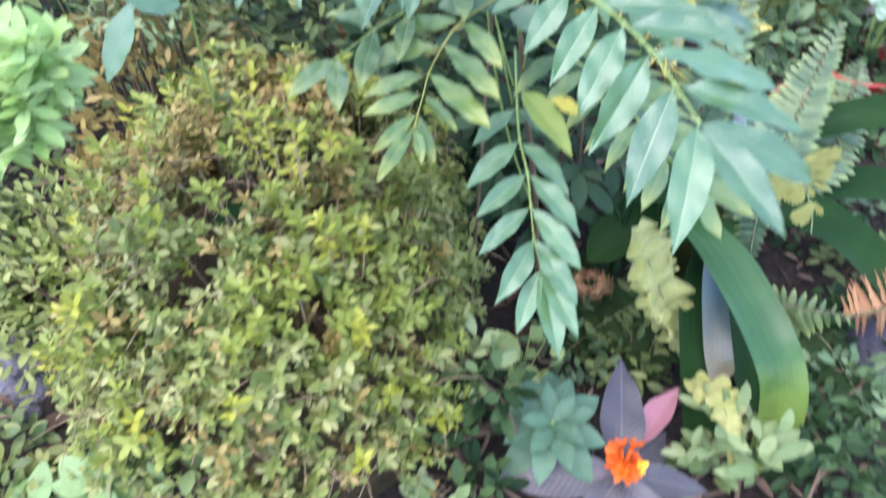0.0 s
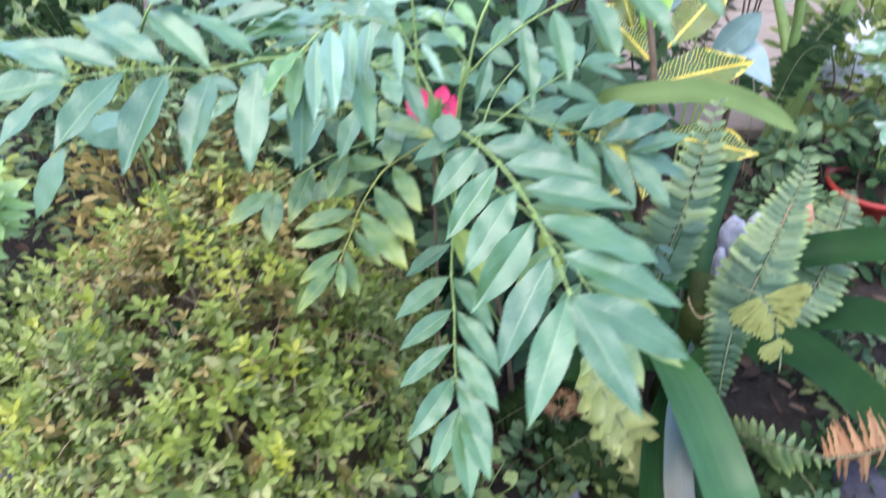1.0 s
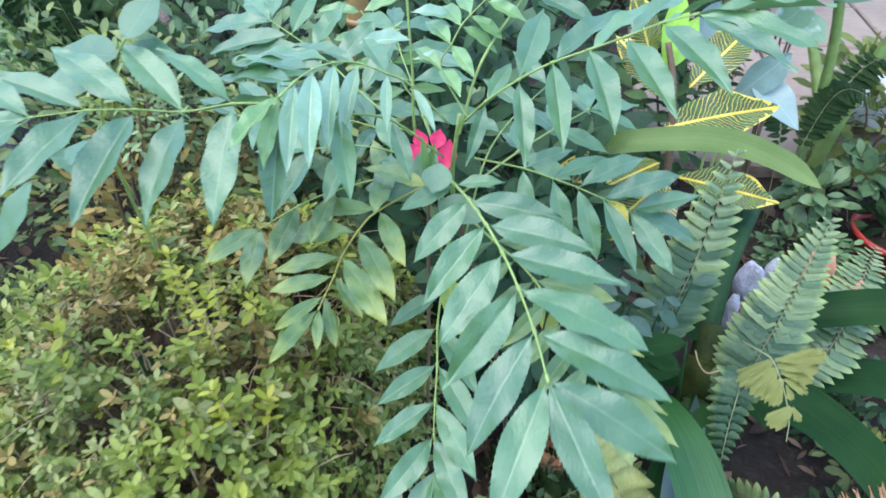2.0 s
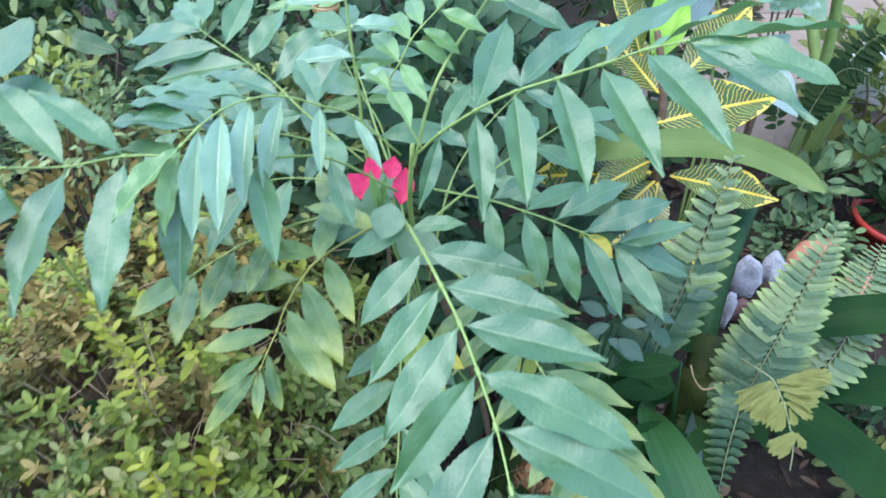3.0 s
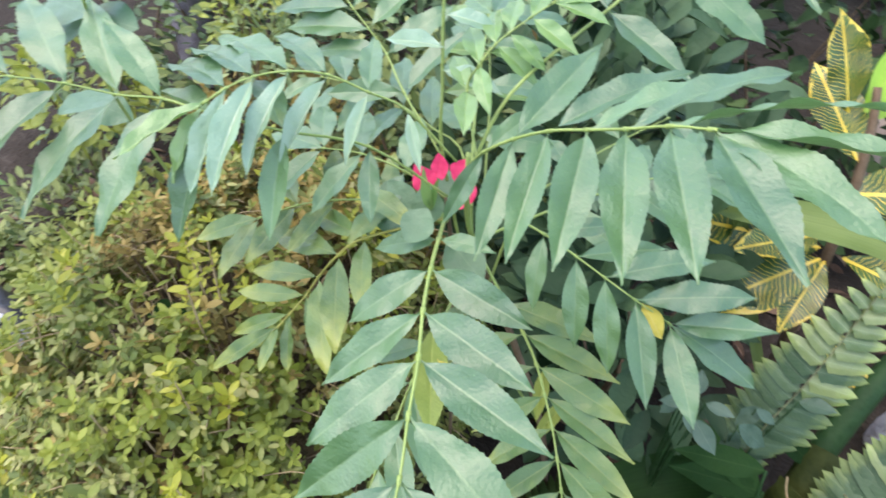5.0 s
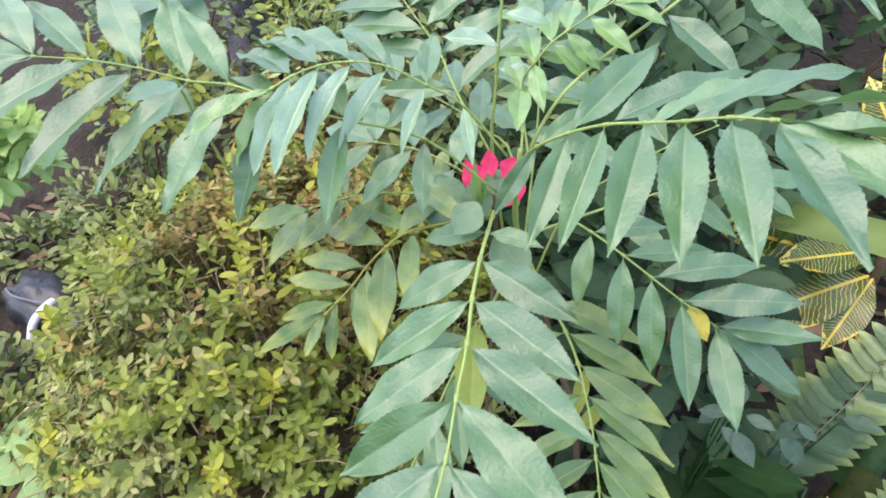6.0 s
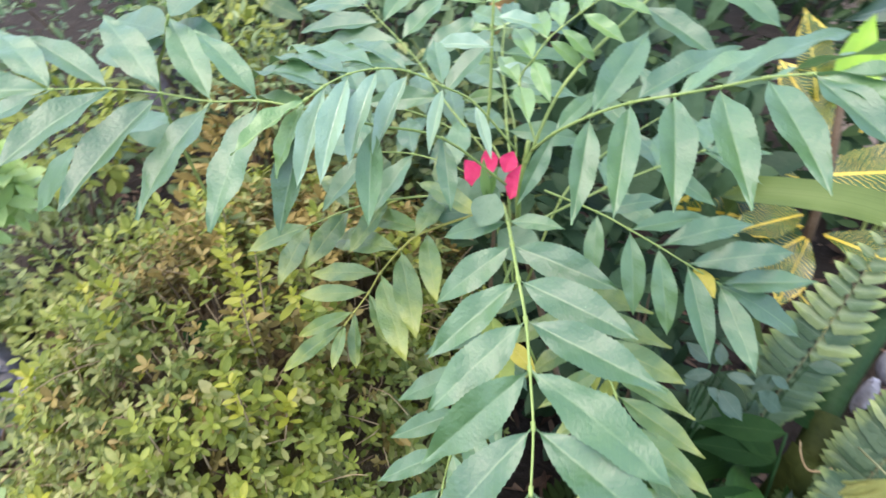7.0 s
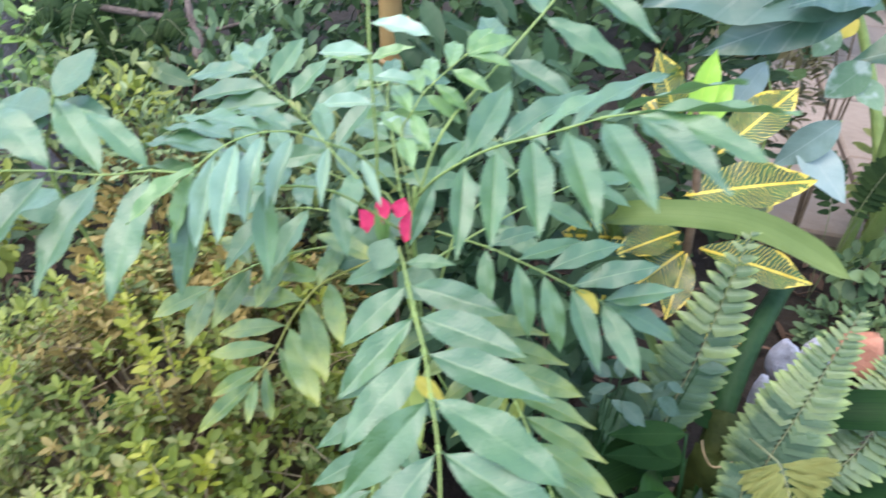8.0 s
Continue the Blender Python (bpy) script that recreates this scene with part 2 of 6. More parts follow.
# Leaf green taken down to carry shade in gaps and background.
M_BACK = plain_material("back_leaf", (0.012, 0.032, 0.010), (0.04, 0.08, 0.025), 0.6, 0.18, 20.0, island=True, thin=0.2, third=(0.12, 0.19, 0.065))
# Blue-green lowered so the occlusion behind the shrub sits in the colour.
M_BACK_BLUE = plain_material("shade_toned_cool_leaf", (0.018, 0.045, 0.018), (0.05, 0.10, 0.042), 0.55, 0.25, 20.0, island=True, thin=0.2, third=(0.12, 0.19, 0.09))
M_BLUISH = leaf_material("blue_green_leaf", (0.032, 0.078, 0.044), (0.070, 0.130, 0.084), (0.13, 0.21, 0.14), rough=0.5, veins=7.0, wax=0.25)
M_MID = plain_material("mid_green_leaf", (0.04, 0.085, 0.032), (0.11, 0.18, 0.07), 0.5, 0.4, 20.0, island=True, thin=0.2, third=(0.25, 0.34, 0.14))
M_BRIGHT = plain_material("bright_leaf", (0.26, 0.42, 0.10), (0.44, 0.58, 0.22), 0.45, 0.4, 20.0, island=True, thin=0.3)
M_LITTER = plain_material("dead_leaf", (0.05, 0.03, 0.02), (0.14, 0.085, 0.055), 0.85, 0.2, 40.0, island=True, third=(0.30, 0.20, 0.13))
M_PETAL = plain_material("pink_petal", (0.60, 0.015, 0.075), (0.82, 0.05, 0.16), 0.45, 0.4, 60.0, bump=0.2, thin=0.25, third=(0.92, 0.34, 0.42))
M_ORANGE = plain_material("orange_petal", (0.75, 0.10, 0.01), (0.85, 0.20, 0.015), 0.5, 0.4, 60.0, thin=0.25)
M_YELLOW = plain_material("yellow_bloom", (0.8, 0.42, 0.02), (0.9, 0.6, 0.03), 0.5, 0.4, 60.0)
M_LILAC = plain_material("lilac_stone", (0.30, 0.29, 0.32), (0.66, 0.65, 0.70), 0.8, 0.3, 55.0, bump=0.9, dist=0.006)
M_WHITE = plain_material("white_stone", (0.62, 0.62, 0.62), (0.82, 0.82, 0.83), 0.8, 0.3, 9.0, bump=0.6, dist=0.01)
M_SOIL_LUMP = plain_material("dark_soil_lump", (0.03, 0.027, 0.034), (0.07, 0.064, 0.078), 0.85, 0.25, 14.0, bump=0.8, dist=0.01)
M_GREY = plain_material("grey_stone", (0.10, 0.095, 0.11), (0.22, 0.21, 0.23), 0.85, 0.3, 14.0, bump=0.8, dist=0.01)
M_CLAY = plain_material("orange_clay", (0.42, 0.17, 0.10), (0.58, 0.27, 0.17), 0.8, 0.3, 20.0, bump=0.5)
M_CLAY_DARK = plain_material("dark_clay", (0.10, 0.055, 0.05), (0.20, 0.11, 0.10), 0.85, 0.3, 20.0, bump=0.5)
M_POT = plain_material("red_plastic", (0.36, 0.03, 0.02), (0.46, 0.05, 0.035), 0.45, 0.5, 9.0, bump=0.1)
M_BLACK = plain_material("black_plastic", (0.012, 0.013, 0.016), (0.035, 0.036, 0.042), 0.4, 0.5, 15.0, bump=0.3)
M_PIPE = plain_material("white_plastic", (0.6, 0.6, 0.62), (0.75, 0.75, 0.77), 0.4, 0.5, 15.0, bump=0.1)
M_BARK = plain_material("bark", (0.07, 0.05, 0.04), (0.22, 0.17, 0.14), 0.9, 0.2, 30.0, bump=1.0, dist=0.01)
M_BARK_PALE = plain_material("pale_bark", (0.12, 0.10, 0.11), (0.34, 0.30, 0.33), 0.9, 0.2, 40.0, bump=1.0, dist=0.012, third=(0.50, 0.46, 0.48))
M_RUSSET = plain_material("russet_leaf", (0.07, 0.07, 0.025), (0.17, 0.14, 0.06), 0.6, 0.3, 20.0, island=True, thin=0.2, third=(0.28, 0.24, 0.10))
M_POLE = plain_material("bamboo", (0.26, 0.15, 0.05), (0.42, 0.27, 0.11), 0.3, 0.6, 12.0, bump=0.2)
M_PATH = plain_material("pink_paving", (0.20, 0.15, 0.11), (0.31, 0.24, 0.185), 0.85, 0.3, 6.0, bump=0.5, dist=0.01)
M_CORE_FILL = plain_material("dark_core_fill", (0.04, 0.03, 0.015), (0.13, 0.09, 0.045), 0.9, 0.2, 60.0, bump=1.0, dist=0.01, third=(0.20, 0.14, 0.08))
M_DIRT = plain_material("pot_soil", (0.03, 0.02, 0.015), (0.09, 0.06, 0.045), 0.95, 0.1, 40.0, bump=1.0, dist=0.01)


def soil_material():
    k = Mat("soil", 0.95, 0.15)
    co = k.coord()
    big, mid, fine = k.noise(co, 3.0, 4.0), k.noise(co, 22.0, 6.0), k.noise(co, 110.0, 4.0)
    tone = k.math('ADD', k.math('MULTIPLY', mid, 0.6), k.math('MULTIPLY', fine, 0.4))
    c = k.ramp(tone, (0.3, (0.012, 0.009, 0.008)), (0.55, (0.034, 0.025, 0.021)), (0.8, (0.10, 0.08, 0.068)))
    c = k.mix(k.math('MULTIPLY', big, 0.6), c, (0.045, 0.036, 0.022))
    k.colour(c)
    k.bump(tone, 0.9, 0.02)
    return k.m


M_SOIL = soil_material()


# ---- mesh helpers ----
PLACE = {}


def thing(name, at, label, category, kind="", group=""):
    ob = new(name)
    ob.location = at
    PLACE[ob] = Matrix.Translation(at)
    return tagged(ob, label, category, group, kind)


def hang(name, mesh, parent, m, label=""):
    """An object on a mesh, under its parent, at the world pose m."""
    ob = new(name, mesh)
    ob.parent = parent
    ob.matrix_basis = PLACE[parent].inverted() @ m
    PLACE[ob] = m
    return tagged(ob, label)


def mesh_of(name, bm, material, smooth=True):
    me = bpy.data.meshes.new(name)
    bm.to_mesh(me)
    bm.free()
    for p in me.polygons:
        p.use_smooth = smooth
    me.materials.append(material)
    return me


def part(name, bm, material, parent, label="", m=None, smooth=True):
    """A bmesh in the world's metres as one mesh under a thing or part."""
    if m is None:
        bm.transform(PLACE[parent].inverted())
        m = PLACE[parent]
    return hang(name, mesh_of(name, bm, material, smooth), parent, m, label)


def blade_bm(bm, width=0.32, oblong=False, peak=0.42, fold=0.10, droop=0.12, wave=0.015, teeth=0.0, rows=14, sharp=1.0, twist=0.0, m=None, blunt=0.0, wphase=0.0, petiole=0.0, arch=0.0, crease=False):
    """A leaf blade of length 1 along y, its upper side towards z. arch lifts its middle; crease keeps the fold sharp along the midrib."""
    verts = []
    cross = (-1, -0.55, -0.08, 0, 0.08, 0.55, 1) if crease else (-1, -0.55, 0, 0.55, 1)
    for i in range(rows + 1):
        s = i / rows
        if petiole:
            s = max(0.0, (s - petiole) / (1 - petiole))
        if oblong:
            w = min(1.0, 9 * s) ** 0.5 * (1.12 - 0.34 * s) * (1 - s ** 4) ** 0.85
        elif s < peak:
            w = math.sin(0.5 * math.pi * s / peak) ** 0.8
        else:
            r = (s - peak) / (1 - peak)
            w = (1 - r ** 2.1) ** (0.92 * sharp) if petiole else (1 - blunt * r) * (math.cos(0.5 * math.pi * r) ** (0.75 if blunt else 1.05 * sharp))
        w = max(w, 0.05 if petiole else 0.012) * width / 2
        if teeth and 0 < i < rows:
            w *= 1 + teeth * (1 if i % 2 else -1)
        ang = twist * s
        row = []
        for c in cross:
            x = c * w
            z = abs(c) * w * fold * 2 - droop * s * s + arch * (s - s * s) + wave * math.sin(s * 17 + c * 2 + wphase) * abs(c)
            v = Vector((x * math.cos(ang) - z * math.sin(ang) * 0.3, i / rows, z + x * math.sin(ang)))
            row.append(bm.verts.new(m @ v if m else v))
        verts.append(row)
    for a, b in zip(verts, verts[1:]):
        for j in range(len(cross) - 1):
            bm.faces.new((a[j], a[j + 1], b[j + 1], b[j]))


def blade(name, material, **shape):
    bm = bmesh.new()
    blade_bm(bm, **shape)
    return mesh_of(name, bm, material)


def aim(base, tip, up, wide=1.0, droop=0.0):
    """The pose that lays a blade of length 1 from base to tip, its upper side towards up."""
    b, t = Vector(base), Vector(tip)
    y = t - b
    ln = y.length
    y = y / ln
    u = Vector(up)
    z = u - y * u.dot(y)
    if z.length < 0.05:
        z = Vector((0.1, -0.6, 0.7)) - y * y.dot(Vector((0.1, -0.6, 0.7)))
    z.normalize()
    x = y.cross(z)
    m = Matrix((x * ln * wide, y * ln, z * ln)).transposed().to_4x4()
    m.translation = b
    return m


def tube_bm(bm, pts, r0, r1, sides=6, closed=True):
    """A tapered tube along points."""
    pts = [Vector(p) for p in pts]
    rings = []
    n = len(pts)
    side = None
    for i, p in enumerate(pts):
        d = (pts[min(i + 1, n - 1)] - pts[max(i - 1, 0)]).normalized()
        if side is None:
            side = d.orthogonal().normalized()
        side = (side - d * side.dot(d)).normalized()
        other = d.cross(side)
        r = r0 + (r1 - r0) * i / (n - 1)
        rings.append([bm.verts.new(p + (side * math.cos(a) + other * math.sin(a)) * r) for a in (2 * math.pi * q / sides for q in range(sides))])
    for a, b in zip(rings, rings[1:]):
        for q in range(sides):
            bm.faces.new((a[q], a[(q + 1) % sides], b[(q + 1) % sides], b[q]))
    if closed:
        bm.faces.new(rings[0][::-1])
        bm.faces.new(rings[-1])


def bend(pts, steps=5):
    """A smooth line through points (Catmull-Rom)."""
    p = [Vector(q) for q in pts]
    p = [p[0] * 2 - p[1]] + p + [p[-1] * 2 - p[-2]]
    out = []
    for i in range(1, len(p) - 2):
        a, b, c, d = p[i - 1:i + 3]
        for k in range(steps):
            s = k / steps
            out.append(0.5 * (2 * b + (c - a) * s + (2 * a - 5 * b + 4 * c - d) * s * s + (3 * b - a - 3 * c + d) * s ** 3))
    out.append(p[-2])
    return out


def ground_z(x, y):
    """Height of the bed: higher under the bush, lower towards the ferns, level far away."""
    s = min(max((x + 0.2) / 0.45, 0), 1)
    s = s * s * (3 - 2 * s)
    near = math.exp(-((x * x + (y - 0.6) ** 2) / 2.2) ** 2)
    lump = 0.012 * noise.noise(Vector((x * 7, y * 7, 0))) + 0.006 * noise.noise(Vector((x * 21, y * 21, 3)))
    return -0.09 + near * (0.08 - 0.10 * s + lump)


# ---- setting ----
def build_ground():
    bm = bmesh.new()
    xs = sorted({*[-1.2 + 0.04 * i for i in range(66)], -60, -20, -8, -4, -2.4, -1.7, 1.9, 2.6, 4, 8, 20, 60})
    ys = sorted({*[-0.5 + 0.04 * i for i in range(72)], -60, -20, -6, -2.5, -1.2, 2.8, 3.6, 5, 9, 20, 60})
    grid = [[bm.verts.new((x, y, ground_z(x, y))) for x in xs] for y in ys]
    for a, b in zip(grid, grid[1:]):
        for i in range(len(xs) - 1):
            bm.faces.new((a[i], a[i + 1], b[i + 1], b[i]))
    ob = new("ground", mesh_of("ground", bm, M_SOIL))
    tagged(ob, "dark brown garden soil with bits of litter", "ground", kind="structure")


def slab_bm(bm, x0, x1, y0, y1, z0, z1, edge=0.006):
    """A paving slab with worn, chamfered edges."""
    lo = [bm.verts.new((x, y, z0)) for x, y in ((x0, y0), (x1, y0), (x1, y1), (x0, y1))]
    mi = [bm.verts.new((x, y, z1 - edge)) for x, y in ((x0, y0), (x1, y0), (x1, y1), (x0, y1))]
    hi = [bm.verts.new((x, y, z1)) for x, y in ((x0 + edge, y0 + edge), (x1 - edge, y0 + edge), (x1 - edge, y1 - edge), (x0 + edge, y1 - edge))]
    for a, b in ((lo, mi), (mi, hi)):
        for i in range(4):
            bm.faces.new((a[i], a[(i + 1) % 4], b[(i + 1) % 4], b[i]))
    bm.faces.new(hi)


def build_path():
    path = thing("pavement", (0.9, 2.2, -0.1), "pale pinkish paving slabs of a garden path", "paving", "structure")
    r = random.Random(4)
    for i in range(6):
        for j in range(8):
            bm = bmesh.new()
            x, y = 0.36 + i * 0.42, 1.62 + j * 0.42
            z = -0.065 + r.uniform(-0.004, 0.004)
            slab_bm(bm, x, x + 0.41, y, y + 0.41, -0.14, z)
            part("slab", bm, M_PATH, path, smooth=False)


def stone(name, at, size, material, label, seed, category="stone"):
    bm = bmesh.new()
    bmesh.ops.create_icosphere(bm, subdivisions=3, radius=1.0)
    off = Vector((seed * 3.1, seed * 1.7, 0))
    r = random.Random(seed)
    cuts = [(Vector((r.gauss(0, 1), r.gauss(0, 1), r.gauss(0, 1))).normalized(), r.uniform(0.62, 0.88)) for q in range(9)]
    for v in bm.verts:
        d = v.co.normalized()
        for n, far in cuts:
            if d.dot(n) > far:
                d = d - n * (d.dot(n) - far)
        k = 1 + 0.34 * noise.noise(d * 1.2 + off) + 0.16 * noise.noise(d * 2.8 + off) + 0.05 * noise.noise(d * 7 + off)
        v.co = Vector((d.x * size[0], d.y * size[1], max(d.z, -0.6) * size[2])) * k
    ob = new(name, mesh_of(name, bm, material))
    ob.location = at
    tagged(ob, label, category, "stones on the bed" if category == "stone" else "")


build_ground()
build_path()

# ---- the pinnate shrub ----
LEAF_SHAPES = [dict(width=w * 0.95, droop=0.0, arch=a, fold=f, teeth=0.026, rows=46, twist=t, wphase=p, wave=v, sharp=h, peak=k, petiole=0.045, crease=True)
               for w, a, f, t, p, v, h, k in ((0.315, 0.16, 0.17, 0.16, 0.3, 0.015, 1.2, 0.42), (0.33, 0.24, 0.09, -0.22, 1.7, 0.019, 1.25, 0.44), (0.30, 0.10, 0.23, 0.08, 3.1, 0.013, 1.25, 0.41),
                                              (0.32, 0.28, 0.13, -0.12, 4.4, 0.018, 1.3, 0.43), (0.31, 0.05, 0.20, 0.26, 5.3, 0.018, 1.4, 0.42), (0.335, 0.18, 0.06, 0.02, 2.4, 0.022, 1.2, 0.45))]
SHRUB = [blade("leaflet", M_LEAF, **s) for s in LEAF_SHAPES]
YOUNG = [blade("leaflet", M_YOUNG, **{**s, "fold": s["fold"] + 0.12, "width": s["width"] * 0.92}) for s in LEAF_SHAPES]
OLIVE = [blade("leaflet", M_OLD_LEAF, **s) for s in LEAF_SHAPES]
AGED = [blade("leaflet", M_AGED, **{**s, "sharp": 1.0, "peak": 0.5, "width": s["width"] * 0.95}) for s in LEAF_SHAPES]
M_LEMON = leaf_material("yellow_green_leaf", (0.17, 0.24, 0.04), (0.31, 0.36, 0.065), (0.4, 0.45, 0.1), rough=0.45, veins=10.0)
LEMON = blade("leaflet", M_LEMON, **LEAF_SHAPES[0])
GOLDEN = blade("leaflet", M_YELLOWED, **LEAF_SHAPES[1])
# Leaflets in the green with the painted sheen.
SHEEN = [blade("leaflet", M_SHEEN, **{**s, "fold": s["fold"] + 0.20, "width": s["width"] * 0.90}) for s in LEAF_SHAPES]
FACE = Vector((0.05, -0.45, 0.85))


def frond(shrub, nodes, tips, meshes, thick=0.0013, wide=1.0, up=FACE, stalk=M_RACHIS, jitter=0.24, label="", stretch=1.0):
    """A pinnate leaf: a stalk through nodes, leaflets from node i to a tip; a tip may be an offset ('d', dx, dy, dz)."""
    line = bend(nodes, 4)
    bm = bmesh.new()
    tube_bm(bm, line, thick, thick * 0.45, 7)
    for i, p in enumerate(nodes[1:], 1):
        d = (Vector(p) - Vector(nodes[i - 1])).normalized() * thick
        r = thick * (1.45 - 0.6 * i / len(nodes))
        tube_bm(bm, [Vector(p) - d * 1.8, Vector(p) - d * 0.6, Vector(p) + d * 0.6, Vector(p) + d * 1.8], r, r * 0.85, 7)
    leaf = part("compound_leaf", bm, stalk, shrub, label)
    for i, tip, *own in tips:
        base = Vector(nodes[i])
        t = base + Vector(tip[1:]) if tip[0] == 'd' else Vector(tip)
        t = base + (t - base) * stretch
        u = Vector(own[0] if own else up) + Vector((rng.uniform(-1, 1), rng.uniform(-1, 1), rng.uniform(-1, 1))) * jitter
        d = (t - base).normalized()
        hang("leaflet", rng.choice(own[2] if len(own) > 2 else meshes), leaf, aim(base + d * 0.0004, t, u, wide * (own[1] if len(own) > 1 else 1.0) * rng.uniform(0.93, 1.07)))
    return leaf


shrub = thing("pinnate_shrub", (0.14, 0.72, -0.1), "green shrub with arching pinnate leaves of toothed glossy leaflets", "shrub")
bm = bmesh.new()
tube_bm(bm, bend([(0.14, 0.72, -0.11), (0.12, 0.69, 0.1), (0.09, 0.635, 0.3), (0.072, 0.596, 0.42)], 5), 0.0045, 0.0026, 9)
part("stem", bm, M_BROWNSTALK, shrub, "slender brown woody stem")
bm = bmesh.new()
tube_bm(bm, bend([(0.072, 0.596, 0.418), (0.070, 0.578, 0.47), (0.078, 0.56, 0.537)], 5), 0.0024, 0.0016, 9)
part("stem", bm, M_RACHIS, shrub, "green upper stem")
bm = bmesh.new()
tube_bm(bm, bend([(0.12, 0.69, 0.1), (0.065, 0.63, 0.3), (0.036, 0.602, 0.48), (0.033, 0.60, 0.55), (0.026, 0.612, 0.62), (0.012, 0.65, 0.68)], 5), 0.0016, 0.0008, 7)
up_stem = part("stem", bm, M_RACHIS, shrub, "thin green upright shoot")
bm = bmesh.new()
tube_bm(bm, bend([(0.078, 0.56, 0.52), (0.09, 0.585, 0.57), (0.117, 0.645, 0.605), (0.138, 0.70, 0.63), (0.158, 0.75, 0.66)], 5), 0.0012, 0.0008, 7)
side_stem = part("stem", bm, M_RACHIS, shrub, "thin pale green side shoot")

F = [(0.066, 0.556, 0.485), (0.082, 0.523, 0.498), (0.097, 0.492, 0.507), (0.113, 0.461, 0.511), (0.127, 0.437, 0.508),
     (0.140, 0.410, 0.504), (0.152, 0.386, 0.495), (0.162, 0.359, 0.487)]
frond(shrub, F, [(1, ('d', 0.036, 0.006, 0.003)), (1, ('d', -0.040, -0.012, -0.020)), (2, ('d', 0.066, -0.004, -0.004)), (2, ('d', -0.032, -0.036, -0.032)),
                 (3, (0.183, 0.451, 0.508)), (3, ('d', -0.033, -0.047, -0.036)), (4, (0.204, 0.430, 0.501)), (4, (0.096, 0.385, 0.472)),
                 (5, (0.220, 0.388, 0.488)), (5, (0.103, 0.365, 0.458)), (6, (0.232, 0.370, 0.471), FACE, 0.92), (6, (0.123, 0.329, 0.446), FACE, 0.92),
                 (7, (0.237, 0.344, 0.452), FACE, 0.85), (7, (0.142, 0.288, 0.447), FACE, 0.82), (7, (0.204, 0.296, 0.454), FACE, 0.82)], SHRUB, thick=0.0013, wide=1.06)

R = [(0.083, 0.553, 0.535), (0.100, 0.538, 0.560), (0.122, 0.527, 0.583), (0.143, 0.519, 0.600), (0.164, 0.509, 0.614),
     (0.183, 0.497, 0.628), (0.200, 0.489, 0.640), (0.215, 0.482, 0.648)]
DOWN, FLAT = (0.25, -0.72, 0.62), (0.0, 0.28, 1.0)
frond(shrub, R, [(1, (0.091, 0.512, 0.522), DOWN), (1, ('d', 0.012, 0.045, 0.01)), (2, (0.134, 0.473, 0.549), DOWN), (2, (0.131, 0.606, 0.604), FACE),
                 (3, (0.156, 0.460, 0.570), DOWN), (3, (0.185, 0.586, 0.613), (0.0, -0.1, 1.0)), (4, (0.182, 0.446, 0.592), DOWN, 1.05), (4, ('d', 0.046, 0.046, 0.016), FLAT),
                 (5, (0.210, 0.436, 0.610), DOWN, 1.05), (5, (0.231, 0.544, 0.646), FLAT), (6, (0.232, 0.432, 0.627), DOWN, 1.05), (6, (0.262, 0.507, 0.660), FLAT),
                 (7, (0.258, 0.434, 0.640), (-0.05, -0.35, 0.9), 1.2), (7, (0.285, 0.492, 0.654), FLAT, 0.8), (7, (0.276, 0.464, 0.640), (0.05, 0.0, 1.0), 0.95)], SHRUB, wide=0.86, thick=0.0010)

L1 = [(0.070, 0.560, 0.528), (0.046, 0.543, 0.564), (0.033, 0.525, 0.580), (0.018, 0.511, 0.592), (0.008, 0.493, 0.599),
      (-0.001, 0.478, 0.600), (-0.007, 0.464, 0.598), (-0.014, 0.455, 0.592)]
LIT = (0.05, -0.25, 1.0)
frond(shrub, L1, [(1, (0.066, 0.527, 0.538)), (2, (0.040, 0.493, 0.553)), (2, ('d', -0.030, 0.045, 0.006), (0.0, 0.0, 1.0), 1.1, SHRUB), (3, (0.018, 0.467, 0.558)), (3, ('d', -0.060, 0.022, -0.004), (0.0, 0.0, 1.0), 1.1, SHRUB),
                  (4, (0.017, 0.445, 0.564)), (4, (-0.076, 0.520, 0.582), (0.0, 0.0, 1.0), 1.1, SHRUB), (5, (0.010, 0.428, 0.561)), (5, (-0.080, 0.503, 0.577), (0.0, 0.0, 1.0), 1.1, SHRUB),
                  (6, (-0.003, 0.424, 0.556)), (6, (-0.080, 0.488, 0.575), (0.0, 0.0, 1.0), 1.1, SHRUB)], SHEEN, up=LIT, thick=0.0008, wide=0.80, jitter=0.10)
# its outer half, which hangs towards the bush
L2 = [(0.066, 0.558, 0.500), (0.036, 0.520, 0.548), (0.011, 0.480, 0.571), (-0.014, 0.455, 0.586), (-0.043, 0.451, 0.586), (-0.074, 0.446, 0.580), (-0.096, 0.432, 0.586), (-0.114, 0.415, 0.592), (-0.135, 0.396, 0.595)]
